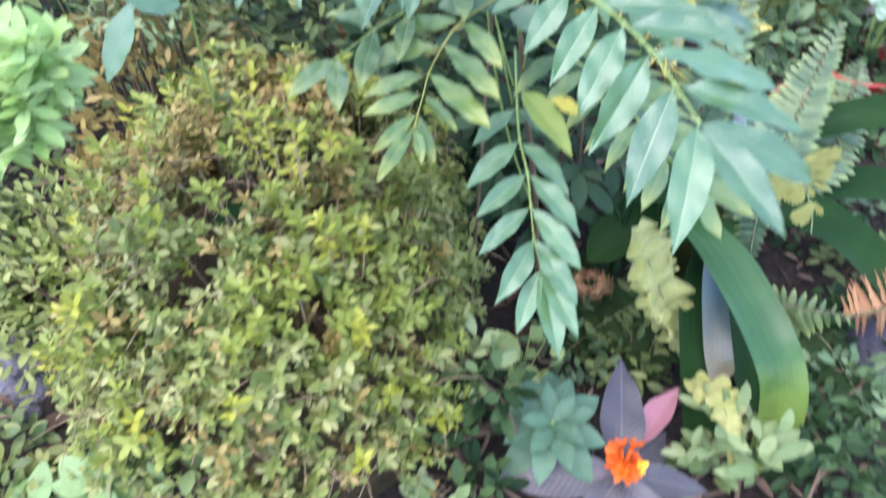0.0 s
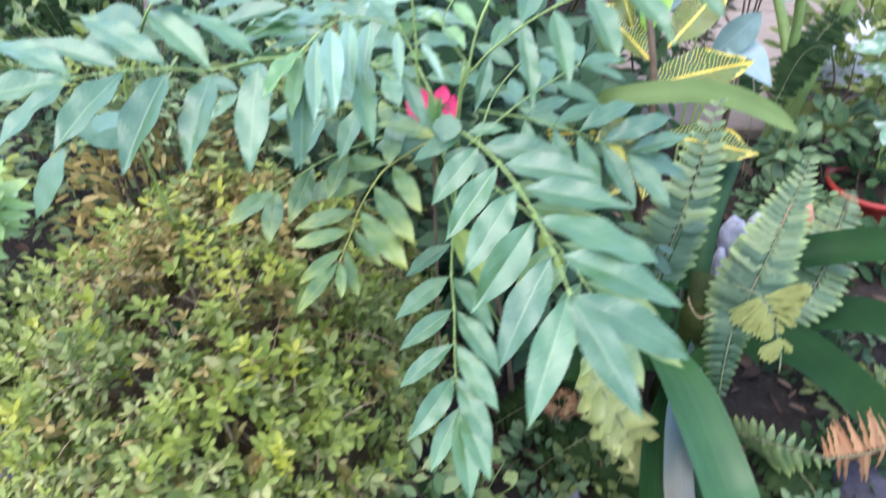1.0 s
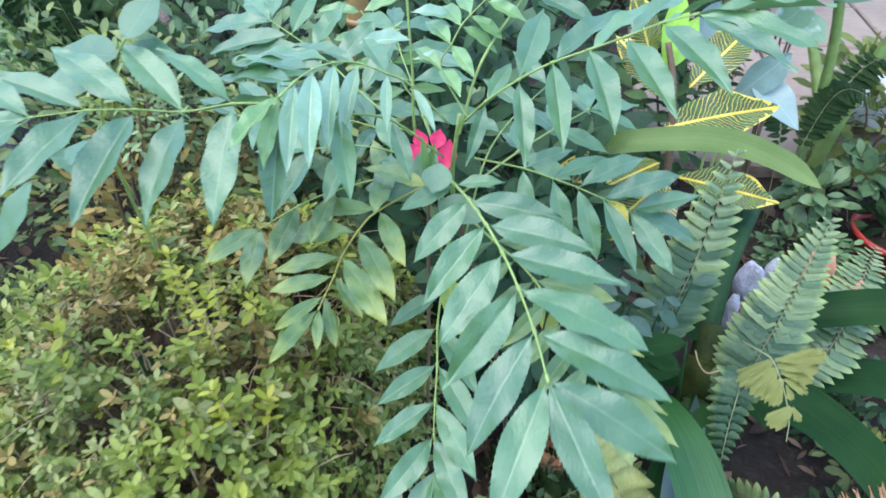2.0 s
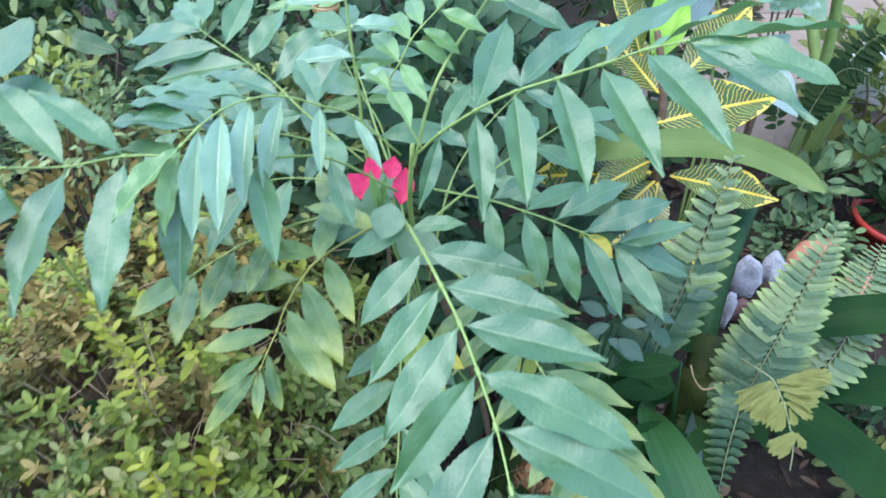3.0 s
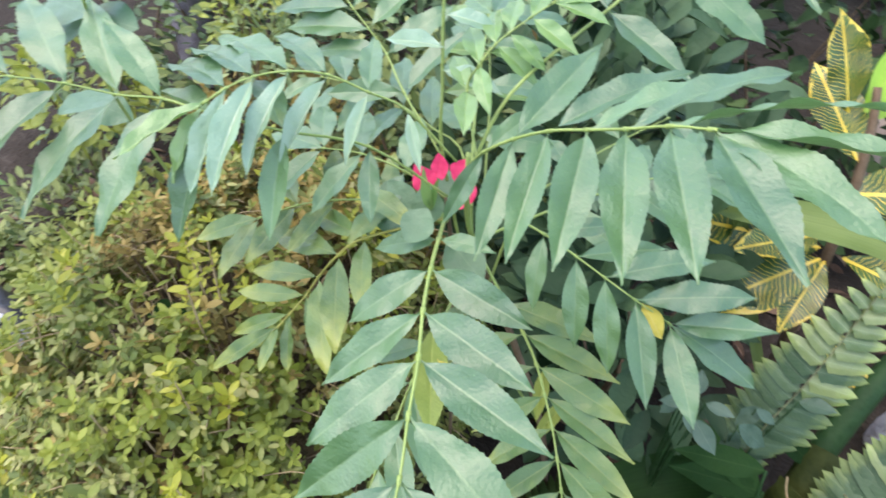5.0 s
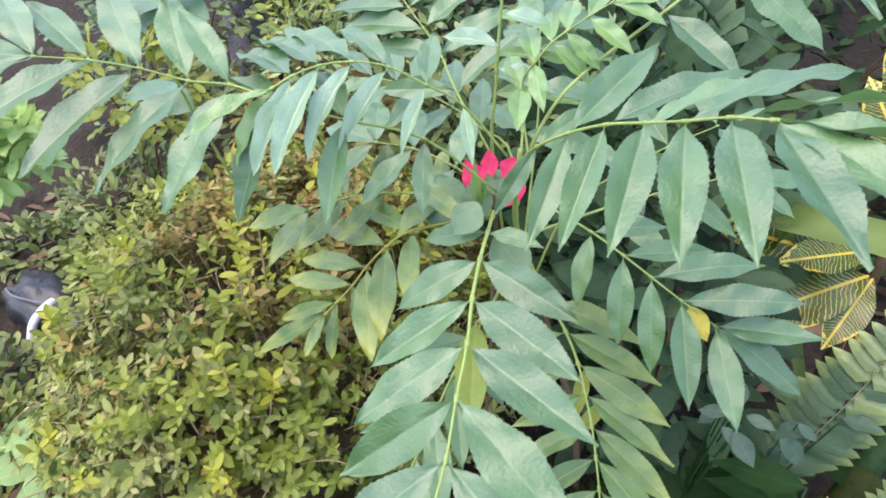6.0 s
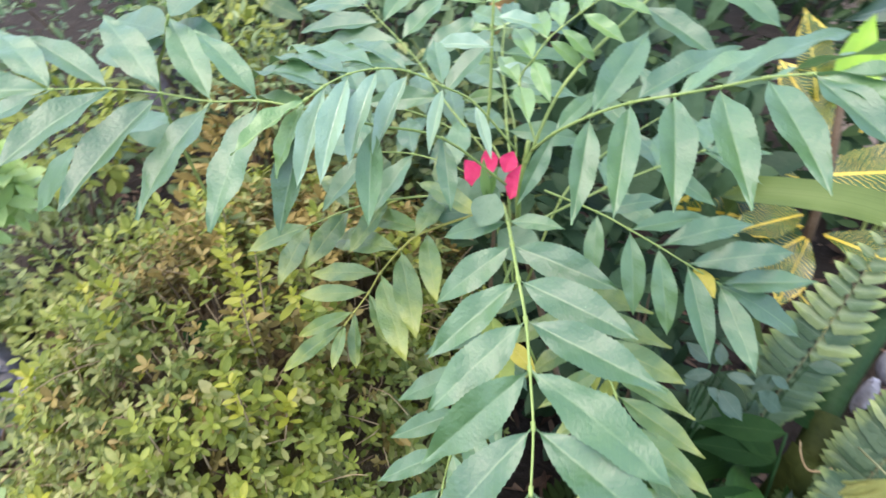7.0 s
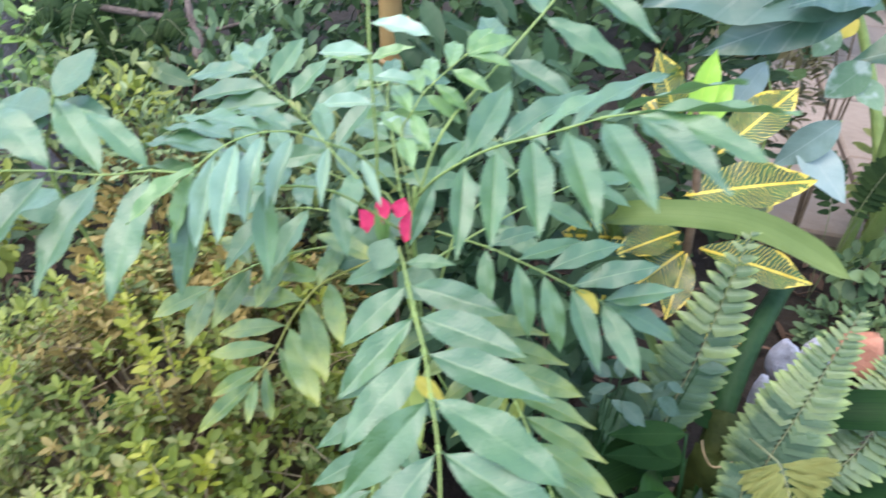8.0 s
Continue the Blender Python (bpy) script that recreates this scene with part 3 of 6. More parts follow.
frond(shrub, L2, [(1, ('d', 0.020, -0.028, -0.030)), (2, (0.029, 0.442, 0.531)), (2, ('d', -0.05, 0.03, 0.0), FLAT), (3, (-0.015, 0.418, 0.525)), (3, (-0.082, 0.474, 0.565), FLAT), (4, (-0.037, 0.390, 0.539)), (4, (-0.092, 0.462, 0.612)),
                  (5, (-0.066, 0.372, 0.549)), (5, (-0.130, 0.480, 0.606)), (6, (-0.092, 0.350, 0.560)), (6, (-0.165, 0.462, 0.606)),
                  (7, (-0.125, 0.345, 0.575)), (7, (-0.178, 0.420, 0.606)), (8, ('d', -0.02, -0.06, -0.02)), (8, ('d', -0.062, 0.02, 0.012)), (8, ('d', -0.058, -0.03, -0.004))],
      SHRUB, up=LIT, wide=0.92, thick=0.0009, jitter=0.15)
frond(shrub, L1[6:], [(1, (-0.019, 0.428, 0.556)), (1, (-0.027, 0.407, 0.580))], YOUNG, thick=0.001, up=(-0.1, -0.4, 0.9), wide=0.95)

N1 = [(0.060, 0.572, 0.470), (0.020, 0.556, 0.476), (-0.020, 0.545, 0.466), (-0.051, 0.537, 0.452), (-0.083, 0.526, 0.432)]
frond(shrub, N1, [(1, (0.000, 0.590, 0.490)), (1, (0.022, 0.508, 0.474)), (2, (-0.052, 0.586, 0.474)), (2, (-0.030, 0.500, 0.442)), (3, (-0.098, 0.566, 0.450)), (3, (-0.062, 0.488, 0.425)),
                  (4, (-0.122, 0.492, 0.414)), (4, (-0.078, 0.474, 0.412))], OLIVE, thick=0.0010)

T = [(0.030, 0.605, 0.490), (-0.020, 0.630, 0.512), (-0.050, 0.650, 0.525), (-0.072, 0.657, 0.537), (-0.093, 0.664, 0.546), (-0.116, 0.677, 0.552)]
frond(shrub, T, [(1, ('d', -0.055, -0.02, -0.01)), (1, ('d', 0.02, 0.05, 0.03)), (2, ('d', -0.062, -0.012, -0.012)), (2, ('d', 0.022, 0.052, 0.022)), (3, ('d', -0.068, -0.012, -0.014)), (3, ('d', 0.012, 0.058, 0.02)),
                 (4, ('d', -0.070, -0.010, -0.018)), (4, ('d', 0.004, 0.056, 0.022)), (5, ('d', -0.066, 0.002, -0.016)), (5, ('d', -0.012, 0.06, 0.016)), (5, ('d', -0.046, 0.05, 0.0))], SHRUB, stretch=1.1, thick=0.0009)

S = [(0.088, 0.578, 0.490), (0.128, 0.575, 0.487), (0.152, 0.573, 0.482), (0.173, 0.571, 0.477), (0.194, 0.573, 0.468), (0.217, 0.578, 0.456)]
frond(shrub, S, [(1, ('d', 0.012, -0.030, -0.038)), (1, ('d', 0.038, 0.03, 0.004)), (2, (0.171, 0.547, 0.432)), (2, ('d', 0.046, 0.036, 0.003)), (3, (0.196, 0.546, 0.425)), (3, (0.226, 0.616, 0.484)),
                 (4, (0.226, 0.531, 0.429)), (4, (0.256, 0.606, 0.478)), (5, (0.254, 0.533, 0.430)), (5, (0.274, 0.599, 0.465)), (5, (0.278, 0.587, 0.424))], SHRUB, thick=0.0009, wide=0.92)

B = [(0.062, 0.560, 0.478), (0.021, 0.526, 0.465), (0.006, 0.515, 0.450), (-0.006, 0.505, 0.430), (-0.010, 0.494, 0.418), (-0.014, 0.480, 0.409), (-0.016, 0.470, 0.404)]
frond(shrub, B, [(1, (0.052, 0.482, 0.448)), (1, (-0.040, 0.542, 0.446)), (2, (0.050, 0.456, 0.436)), (2, (-0.066, 0.526, 0.424)), (3, (0.044, 0.452, 0.414)), (3, (-0.059, 0.491, 0.417)),
                 (4, (0.018, 0.474, 0.396)), (4, (-0.058, 0.474, 0.411)), (5, (0.000, 0.456, 0.377)), (5, (-0.050, 0.456, 0.387)), (6, (-0.044, 0.428, 0.380)), (6, (-0.009, 0.440, 0.389))],
      AGED, thick=0.0010, wide=0.90, stalk=M_YELLOWSTALK, label="ageing pinnate leaf, yellow at its tip")

G = [(0.068, 0.585, 0.410), (0.070, 0.535, 0.378), (0.072, 0.507, 0.364), (0.078, 0.476, 0.352), (0.081, 0.452, 0.335), (0.084, 0.432, 0.317), (0.090, 0.413, 0.301)]
frond(shrub, G, [(1, ('d', -0.04, -0.03, -0.02)), (1, ('d', 0.045, -0.025, -0.02)), (2, (0.025, 0.472, 0.336)), (2, ('d', 0.042, -0.045, -0.026)), (3, (0.034, 0.444, 0.329)), (3, ('d', 0.044, -0.046, -0.03)),
                 (4, (0.037, 0.419, 0.308)), (4, ('d', 0.042, -0.046, -0.03)), (5, (0.051, 0.375, 0.297)), (5, ('d', 0.036, -0.05, -0.03)), (6, (0.070, 0.368, 0.267)), (6, ('d', 0.03, -0.05, -0.03)),
                 (6, (0.105, 0.352, 0.255))], SHRUB, thick=0.0012, wide=0.98)

K = [(0.075, 0.590, 0.430), (0.109, 0.572, 0.413), (0.130, 0.562, 0.403), (0.148, 0.550, 0.393), (0.162, 0.537, 0.384), (0.176, 0.523, 0.375), (0.188, 0.509, 0.366), (0.199, 0.495, 0.358), (0.210, 0.480, 0.349)]
frond(shrub, K, [(i, ('d', 0.074 - 0.001 * i, 0.016 - 0.005 * i, -0.004 - 0.003 * i)) for i in range(1, 9)]
      + [(i, ('d', -0.046 + 0.003 * i, -0.030 - 0.002 * i, -0.026)) for i in range(1, 9)] + [(8, ('d', 0.03, -0.05, -0.03))], OLIVE, wide=0.92, thick=0.0012, label="older olive-green pinnate leaf")

Q = [(0.055, 0.585, 0.470), (0.020, 0.575, 0.490), (-0.012, 0.568, 0.496), (-0.040, 0.560, 0.494)]
frond(shrub, Q, [(1, ('d', 0.0, -0.045, -0.026)), (1, ('d', -0.02, 0.05, 0.01)), (2, ('d', -0.010, -0.048, -0.028)), (2, ('d', -0.03, 0.045, 0.0)), (3, ('d', -0.018, -0.048, -0.030)), (3, ('d', -0.056, 0.004, -0.012)), (3, ('d', -0.034, 0.042, 0.002))],
      SHRUB, thick=0.0009, wide=1.2)
hang("leaflet", AGED[1], shrub, aim((0.006, 0.540, 0.494), (0.058, 0.532, 0.488), (0.0, -0.2, 1)), "folded olive leaflet")

D = [(0.060, 0.600, 0.460), (0.030, 0.650, 0.485), (0.010, 0.690, 0.500), (-0.010, 0.730, 0.512), (-0.025, 0.770, 0.520)]
frond(shrub, D, [(i, ('d', sx * 0.055, 0.03 + 0.004 * i, -0.012)) for i in (1, 2, 3, 4) for sx in (1, -1)] + [(4, ('d', -0.015, 0.06, 0.0))], SHRUB, thick=0.0012)

E1 = [(0.080, 0.580, 0.455), (0.120, 0.630, 0.470), (0.150, 0.665, 0.478), (0.178, 0.700, 0.482)]
frond(shrub, E1, [(i, ('d', 0.05, -0.012 + 0.006 * i, -0.02)) for i in (1, 2, 3)] + [(i, ('d', -0.006, 0.056, 0.0)) for i in (1, 2, 3)] + [(3, ('d', 0.05, 0.04, -0.01))], SHRUB, thick=0.0012)

P1 = [(0.07, 0.60, 0.34), (0.034, 0.636, 0.463), (-0.024, 0.675, 0.455), (-0.066, 0.692, 0.452), (-0.109, 0.707, 0.444), (-0.154, 0.719, 0.435), (-0.196, 0.729, 0.423)]
frond(shrub, P1, [(2, (-0.062, 0.733, 0.465)), (2, (-0.029, 0.626, 0.447)), (3, (-0.106, 0.751, 0.463)), (3, (-0.064, 0.632, 0.444)), (4, (-0.158, 0.762, 0.453)), (4, (-0.106, 0.645, 0.435)),
                  (5, (-0.212, 0.772, 0.443)), (5, (-0.149, 0.657, 0.425)), (6, (-0.253, 0.751, 0.426)), (6, (-0.218, 0.685, 0.408))], SHRUB, thick=0.0011, wide=1.08)
P2 = [(0.07, 0.60, 0.36), (0.029, 0.676, 0.463), (-0.007, 0.741, 0.466), (-0.034, 0.785, 0.475), (-0.063, 0.832, 0.486), (-0.093, 0.876, 0.495)]
frond(shrub, P2, [(2, (-0.041, 0.729, 0.458)), (2, (0.028, 0.746, 0.466)), (3, (-0.075, 0.776, 0.470)), (3, (0.008, 0.795, 0.479)), (4, (-0.106, 0.822, 0.481)), (4, (-0.015, 0.847, 0.494)),
                  (5, (-0.139, 0.869, 0.495)), (5, (-0.049, 0.895, 0.508))], YOUNG, thick=0.0011, wide=1.15, stretch=1.15)
P3 = [(0.078, 0.60, 0.38), (0.090, 0.619, 0.455), (0.098, 0.691, 0.454), (0.115, 0.749, 0.455), (0.136, 0.806, 0.455)]
frond(shrub, P3, [(2, (0.065, 0.713, 0.454)), (2, (0.129, 0.664, 0.449)), (3, (0.075, 0.778, 0.464)), (3, (0.154, 0.717, 0.444)), (4, (0.099, 0.841, 0.470)), (4, (0.176, 0.776, 0.445))],
      SHRUB, thick=0.0011, wide=1.1, stretch=1.2)

# yellowed leaflets under the front leaves
for b, t, w in (((0.071, 0.536, 0.399), (0.113, 0.470, 0.374), 1.0), ((0.149, 0.568, 0.373), (0.160, 0.536, 0.350), 0.9), ((0.172, 0.563, 0.356), (0.163, 0.528, 0.338), 0.9), ((0.094, 0.506, 0.408), (0.122, 0.498, 0.396), 1.3), ((0.198, 0.577, 0.464), (0.217, 0.567, 0.452), 1.7)):
    hang("leaflet", GOLDEN if w > 1 else LEMON, shrub, aim(b, t, FACE, w), "yellowed leaflet")
# leaflets of the two shoots
V = [(0.117, 0.645, 0.605), (0.136, 0.688, 0.624), (0.152, 0.730, 0.645)]
for b, t in ((V[0], (0.178, 0.634, 0.582)), (V[1], (0.204, 0.681, 0.592)), (V[2], (0.222, 0.702, 0.610)), (V[0], (0.085, 0.70, 0.615)), (V[1], (0.11, 0.745, 0.63)), (V[2], (0.15, 0.79, 0.65))):
    hang("leaflet", rng.choice(SHRUB), side_stem, aim(b, t, FACE))
W = [(0.084, 0.560, 0.535), (0.058, 0.589, 0.559), (0.066, 0.588, 0.579), (0.072, 0.595, 0.591), (0.078, 0.599, 0.598), (0.088, 0.604, 0.608), (0.098, 0.610, 0.617)]
frond(shrub, W, [(1, (0.080, 0.550, 0.556)), (1, ('d', -0.026, 0.026, 0.004)), (2, (0.088, 0.565, 0.564)), (2, ('d', -0.026, 0.032, 0.004)), (3, (0.099, 0.600, 0.570)), (3, ('d', -0.020, 0.034, 0.002)),
                 (4, (0.103, 0.600, 0.581)), (4, ('d', -0.014, 0.036, 0.004)), (5, ('d', 0.032, 0.0, -0.014)), (5, ('d', -0.008, 0.042, 0.004)), (6, ('d', 0.032, 0.008, -0.008)), (6, ('d', 0.008, 0.040, 0.006)), (6, ('d', 0.028, 0.030, 0.004))],
      YOUNG, thick=0.0008, wide=1.2, label="light green unfolding young leaf")
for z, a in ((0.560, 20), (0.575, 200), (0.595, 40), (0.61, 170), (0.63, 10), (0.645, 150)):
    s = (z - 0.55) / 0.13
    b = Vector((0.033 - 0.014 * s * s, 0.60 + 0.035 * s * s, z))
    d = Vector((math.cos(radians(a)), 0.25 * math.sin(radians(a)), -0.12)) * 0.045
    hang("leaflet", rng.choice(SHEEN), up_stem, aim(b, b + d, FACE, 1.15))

# ---- the pink-flowered plant ----
rose = thing("pink_flower_plant", (0.03, 0.64, -0.08), "plant with one bright pink flower and rounded leaves", "flower")
bm = bmesh.new()
tube_bm(bm, bend([(0.03, 0.64, -0.09), (0.04, 0.62, 0.2), (0.045, 0.60, 0.40), (0.05, 0.582, 0.475)], 5), 0.0022, 0.0015, 7)
part("stem", bm, M_BROWNSTALK, rose)
look_up = Vector((0.1, -0.55, 0.55))
for q, (base, tip, broad, curl) in enumerate((((0.047, 0.573, 0.480), (0.025, 0.579, 0.496), 0.64, 0.40), ((0.046, 0.582, 0.489), (0.038, 0.589, 0.505), 0.66, 0.3), ((0.055, 0.584, 0.491), (0.057, 0.593, 0.505), 0.85, 0.3),
                                              ((0.064, 0.575, 0.476), (0.066, 0.589, 0.499), 0.60, 0.45), ((0.050, 0.570, 0.475), (0.035, 0.569, 0.477), 0.70, 0.4))):
    bm = bmesh.new()
    blade_bm(bm, width=broad, peak=0.55, fold=0.22, droop=0.0, arch=-curl, wave=0.03, rows=14, blunt=0.45, wphase=q * 1.3, m=aim(base, tip, look_up))
    part("petal", bm, M_PETAL, rose, "bright pink petal")
for tip in ((0.050, 0.553, 0.520), (0.060, 0.556, 0.514)):
    bm = bmesh.new()
    blade_bm(bm, width=0.20, peak=0.4, fold=0.2, arch=0.1, droop=0.0, rows=10, m=aim((0.054, 0.556, 0.484), tip, look_up))
    part("sepal", bm, M_YOUNG, rose, "narrow green sepal")
bm = bmesh.new()
tube_bm(bm, bend([(0.05, 0.582, 0.455), (0.051, 0.572, 0.464), (0.052, 0.566, 0.474)], 3), 0.0022, 0.0048, 9)
part("calyx", bm, M_RACHIS, rose, "green calyx")
OVAL = [blade("leaf", M_ROUND, width=0.66, peak=0.47, fold=0.05, droop=0.06, rows=18, teeth=0.0, blunt=0.12, wphase=w) for w in (0.0, 2.0)]
DISC = blade("leaf", M_ROUND, width=0.95, peak=0.5, fold=0.05, droop=0.06, rows=14, blunt=0.10)
hang("leaf", OVAL[0], rose, aim((0.056, 0.552, 0.475), (0.046, 0.562, 0.499), (0.2, -0.8, 0.5), 1.25))
hang("leaf", OVAL[1], rose, aim((0.042, 0.556, 0.476), (0.016, 0.560, 0.490), (0.1, -0.6, 0.7)))
hang("leaf", DISC, rose, aim((0.070, 0.529, 0.512), (0.068, 0.509, 0.499), FACE))
for b, t in (((0.05, 0.56, 0.47), (0.02, 0.535, 0.475)), ((0.04, 0.57, 0.46), (0.0, 0.56, 0.462)), ((0.055, 0.59, 0.47), (0.03, 0.61, 0.475)), ((0.06, 0.57, 0.45), (0.10, 0.55, 0.45))):
    hang("leaf", rng.choice(OVAL), rose, aim(b, t, FACE))

oval = thing("oval_leaved_shoot", (-0.24, 0.62, 0.0), "thin shoot with a few smooth oval green leaves", "plant")
bm = bmesh.new()
tube_bm(bm, bend([(-0.24, 0.62, -0.03), (-0.22, 0.57, 0.3), (-0.18, 0.50, 0.52), (-0.135, 0.478, 0.592), (-0.116, 0.468, 0.614)], 5), 0.0016, 0.0009, 6)
part("stem", bm, M_RACHIS, oval)
for b, t in (((-0.118, 0.470, 0.612), (-0.108, 0.50, 0.634)), ((-0.130, 0.476, 0.598), (-0.176, 0.478, 0.598)), ((-0.140, 0.48, 0.588), (-0.182, 0.460, 0.580)), ((-0.128, 0.474, 0.6), (-0.09, 0.478, 0.602)),
             ((-0.185, 0.505, 0.515), (-0.186, 0.462, 0.522)), ((-0.2, 0.52, 0.48), (-0.235, 0.5, 0.50))):
    hang("leaf", rng.choice(OVAL), oval, aim(b, t, FACE))
hang("leaf", OVAL[0], oval, aim((-0.19, 0.43, 0.525), (-0.207, 0.395, 0.488), FACE, 0.55), "narrow drooping leaf")


# ---- the low bush ----
def bush_top(x, y):
    """Height of the leafy mound over the bed."""
    u, v = (x + 0.19) / 0.25, (y - 0.57) / 0.315
    r = (abs(u) ** 2.4 + abs(v) ** 2.4) ** (1 / 2.4)
    if r >= 1:
        return None
    dome = (1 - r ** 2.2) ** 0.55
    lump = 0.03 * noise.noise(Vector((x * 9, y * 9, 1))) + 0.018 * noise.noise(Vector((x * 22, y * 22, 5)))
    return -0.01 + 0.36 * dome + lump


def sprig_bm(bm, rnd, leaf, pairs, m=None, size=1.0):
    """A short shoot of paired oval leaves with a whorl at its tip."""
    for i in range(pairs):
        h = 0.035 * size * (i + 1) / pairs
        a0 = i * 1.57 + rnd.uniform(-0.6, 0.6)
        for q in range(2 if i < pairs - 1 else 4):
            a = a0 + q * (math.pi if i < pairs - 1 else math.pi / 2) + rnd.uniform(-0.4, 0.4)
            d = Vector((math.cos(a), math.sin(a), 0.1 + 0.6 * i / pairs + rnd.uniform(-0.3, 0.6)))
            b = Vector((0, 0, h))
            ln = leaf * size * rnd.uniform(0.6, 1.25) * (1.0 if i < pairs - 1 else 0.8)
            pose_m = aim(b, b + d.normalized() * ln, (d.x * -0.3, d.y * -0.3, 1))
            leaf_bm(bm, m @ pose_m if m else pose_m, rnd)


def leaf_bm(bm, m, rnd, width=0.42):
    """A small folded leaf of eight faces."""
    w = width / 2 * rnd.uniform(0.85, 1.15)
    z = rnd.uniform(0.02, 0.10)
    rows = ((0.0, 0.04, 0), (0.3, 0.8, z * 0.4), (0.62, 1.0, 0), (0.86, 0.62, -z * 0.6), (1.0, 0.05, -z * 1.6))
    prev = None
    for s, k, dz in rows:
        row = [bm.verts.new(m @ Vector((c * w * k, s, dz + abs(c) * 0.05))) for c in (-1, 0, 1)]
        if prev:
            for j in (0, 1):
                bm.faces.new((prev[j], prev[j + 1], row[j + 1], row[j]))
        prev = row


bush = thing("low_bush", (-0.185, 0.56, 0.0), "low rounded bush of small yellow-green oval leaves with brown twigs", "bush")
brnd = random.Random(5)
spots = []
while len(spots) < 2900:
    x, y = brnd.uniform(-0.48, 0.08), brnd.uniform(0.25, 0.89)
    z = bush_top(x, y)
    if z is None:
        continue
    if (Vector((x, y)) - Vector((-0.190, 0.484))).length < 0.040:
        continue
    if (Vector((x, y)) - Vector((-0.065, 0.60))).length < 0.05:
        continue
    gap = noise.noise(Vector((x * 11, y * 11, z * 11 + 8)))
    if gap < -0.28 and brnd.random() < 0.8:
        continue
    e = 0.01
    zx, zy = bush_top(x + e, y), bush_top(x, y + e)
    n = Vector((-(zx - z) / e if zx is not None else 2, -(zy - z) / e if zy is not None else 2, 1)).normalized() if zx is not None and zy is not None else Vector((x + 0.185, y - 0.56, 0.2)).normalized()
    depth = brnd.random() ** 1.5 * 0.05
    spots.append((Vector((x, y, z)) - n * (depth + 0.025), n, depth))
SPRIGS = []
for kind, (mat, leaf) in enumerate(((M_BUSH, 0.017), (M_BUSH, 0.014), (M_BUSH_TIP, 0.016), (M_BUSH_PALE, 0.015), (M_BUSH_PALE, 0.013), (M_BUSH, 0.018))):
    sb = bmesh.new()
    sprig_bm(sb, brnd, leaf, 3 + kind % 3)
    SPRIGS.append(mesh_of("sprig", sb, mat))


def grow(n, rnd, tilt=0.5):
    """The pose of a shoot that grows along n, leaning to the light."""
    z = (n + Vector((rnd.uniform(-1, 1), rnd.uniform(-1, 1), rnd.uniform(-0.2, 1))) * tilt + Vector((0, 0, 0.5))).normalized()
    q = z.to_track_quat('Z', 'Y').to_matrix().to_4x4()
    return q @ Matrix.Rotation(rnd.uniform(0, 6.28), 4, 'Z')


spots.sort(key=lambda s: (s[0] - Vector((0, 0.35, 0.5))).length)
rest = {M_DRY: bmesh.new(), M_BUSH: bmesh.new(), M_BUSH_TIP: bmesh.new(), M_BUSH_PALE: bmesh.new()}
for i, (p, n, depth) in enumerate(spots):
    fresh = noise.noise(Vector((p.x * 8, p.y * 8, 2)))
    m = Matrix.Translation(p) @ grow(n, brnd) @ Matrix.Scale(brnd.uniform(0.75, 1.25), 4)
    if i % 8 == 0 and i // 8 < 300:
        pick = SPRIGS[2] if fresh > 0.0 and brnd.random() < 0.6 else SPRIGS[brnd.choice((0, 1, 3, 4, 5, 0))]
        hang("sprig", pick, bush, m)
    else:
        mat = M_BUSH_TIP if fresh > 0.05 and brnd.random() < 0.45 else brnd.choice((M_BUSH, M_BUSH, M_BUSH_PALE))
        if brnd.random() < (0.64 if p.x < -0.08 and p.y > 0.47 and noise.noise(p * 9) > -0.3 else 0.11):
            mat = M_DRY
        sprig_bm(rest[mat], brnd, brnd.uniform(0.010, 0.017), brnd.choice((2, 3, 3, 4)), m)
for mat, rb in rest.items():
    tagged(part("foliage", rb, mat, bush), kind="stuff")
for q in range(150):
    x, y = brnd.uniform(-0.38, 0.0), brnd.uniform(0.32, 0.8)
    z = bush_top(x, y)
    if z is None:
        continue
    b = Vector((-0.185 + (x + 0.185) * 0.35, 0.56 + (y - 0.56) * 0.35, -0.02))
    e = Vector((x, y, z - 0.012))
    mid = b.lerp(e, 0.55) + Vector((brnd.uniform(-0.03, 0.03), brnd.uniform(-0.03, 0.03), 0.03))
    bm = bmesh.new()
    tube_bm(bm, bend([b, mid, e], 4), 0.0022, 0.0008, 4, False)
    part("twig", bm, M_BROWNSTALK if q % 3 else M_STRAW, bush)
straw = bmesh.new()
for q in range(420):
    x, y = brnd.uniform(-0.42, 0.04), brnd.uniform(0.27, 0.85)
    z = bush_top(x, y)
    if z is None:
        continue
    a = brnd.uniform(0, 6.28)
    ln = brnd.uniform(0.02, 0.06)
    b = Vector((x, y, z - brnd.uniform(0.006, 0.03)))
    e = b + Vector((math.cos(a) * ln, math.sin(a) * ln, brnd.uniform(-0.2, 0.6) * ln))
    tube_bm(straw, bend([b, b.lerp(e, 0.5) + Vector((brnd.uniform(-0.006, 0.006), brnd.uniform(-0.006, 0.006), 0.004)), e], 2), 0.0008, 0.0004, 3, False)
tagged(part("dry_twig", straw, M_STRAW, bush, "fine straw-coloured dry twigs"), "fine straw-coloured dry twigs", kind="stuff")
# Added solid filler; its dark brown paints the shade seen between sprigs.
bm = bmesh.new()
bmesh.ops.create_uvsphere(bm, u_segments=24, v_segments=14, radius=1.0)
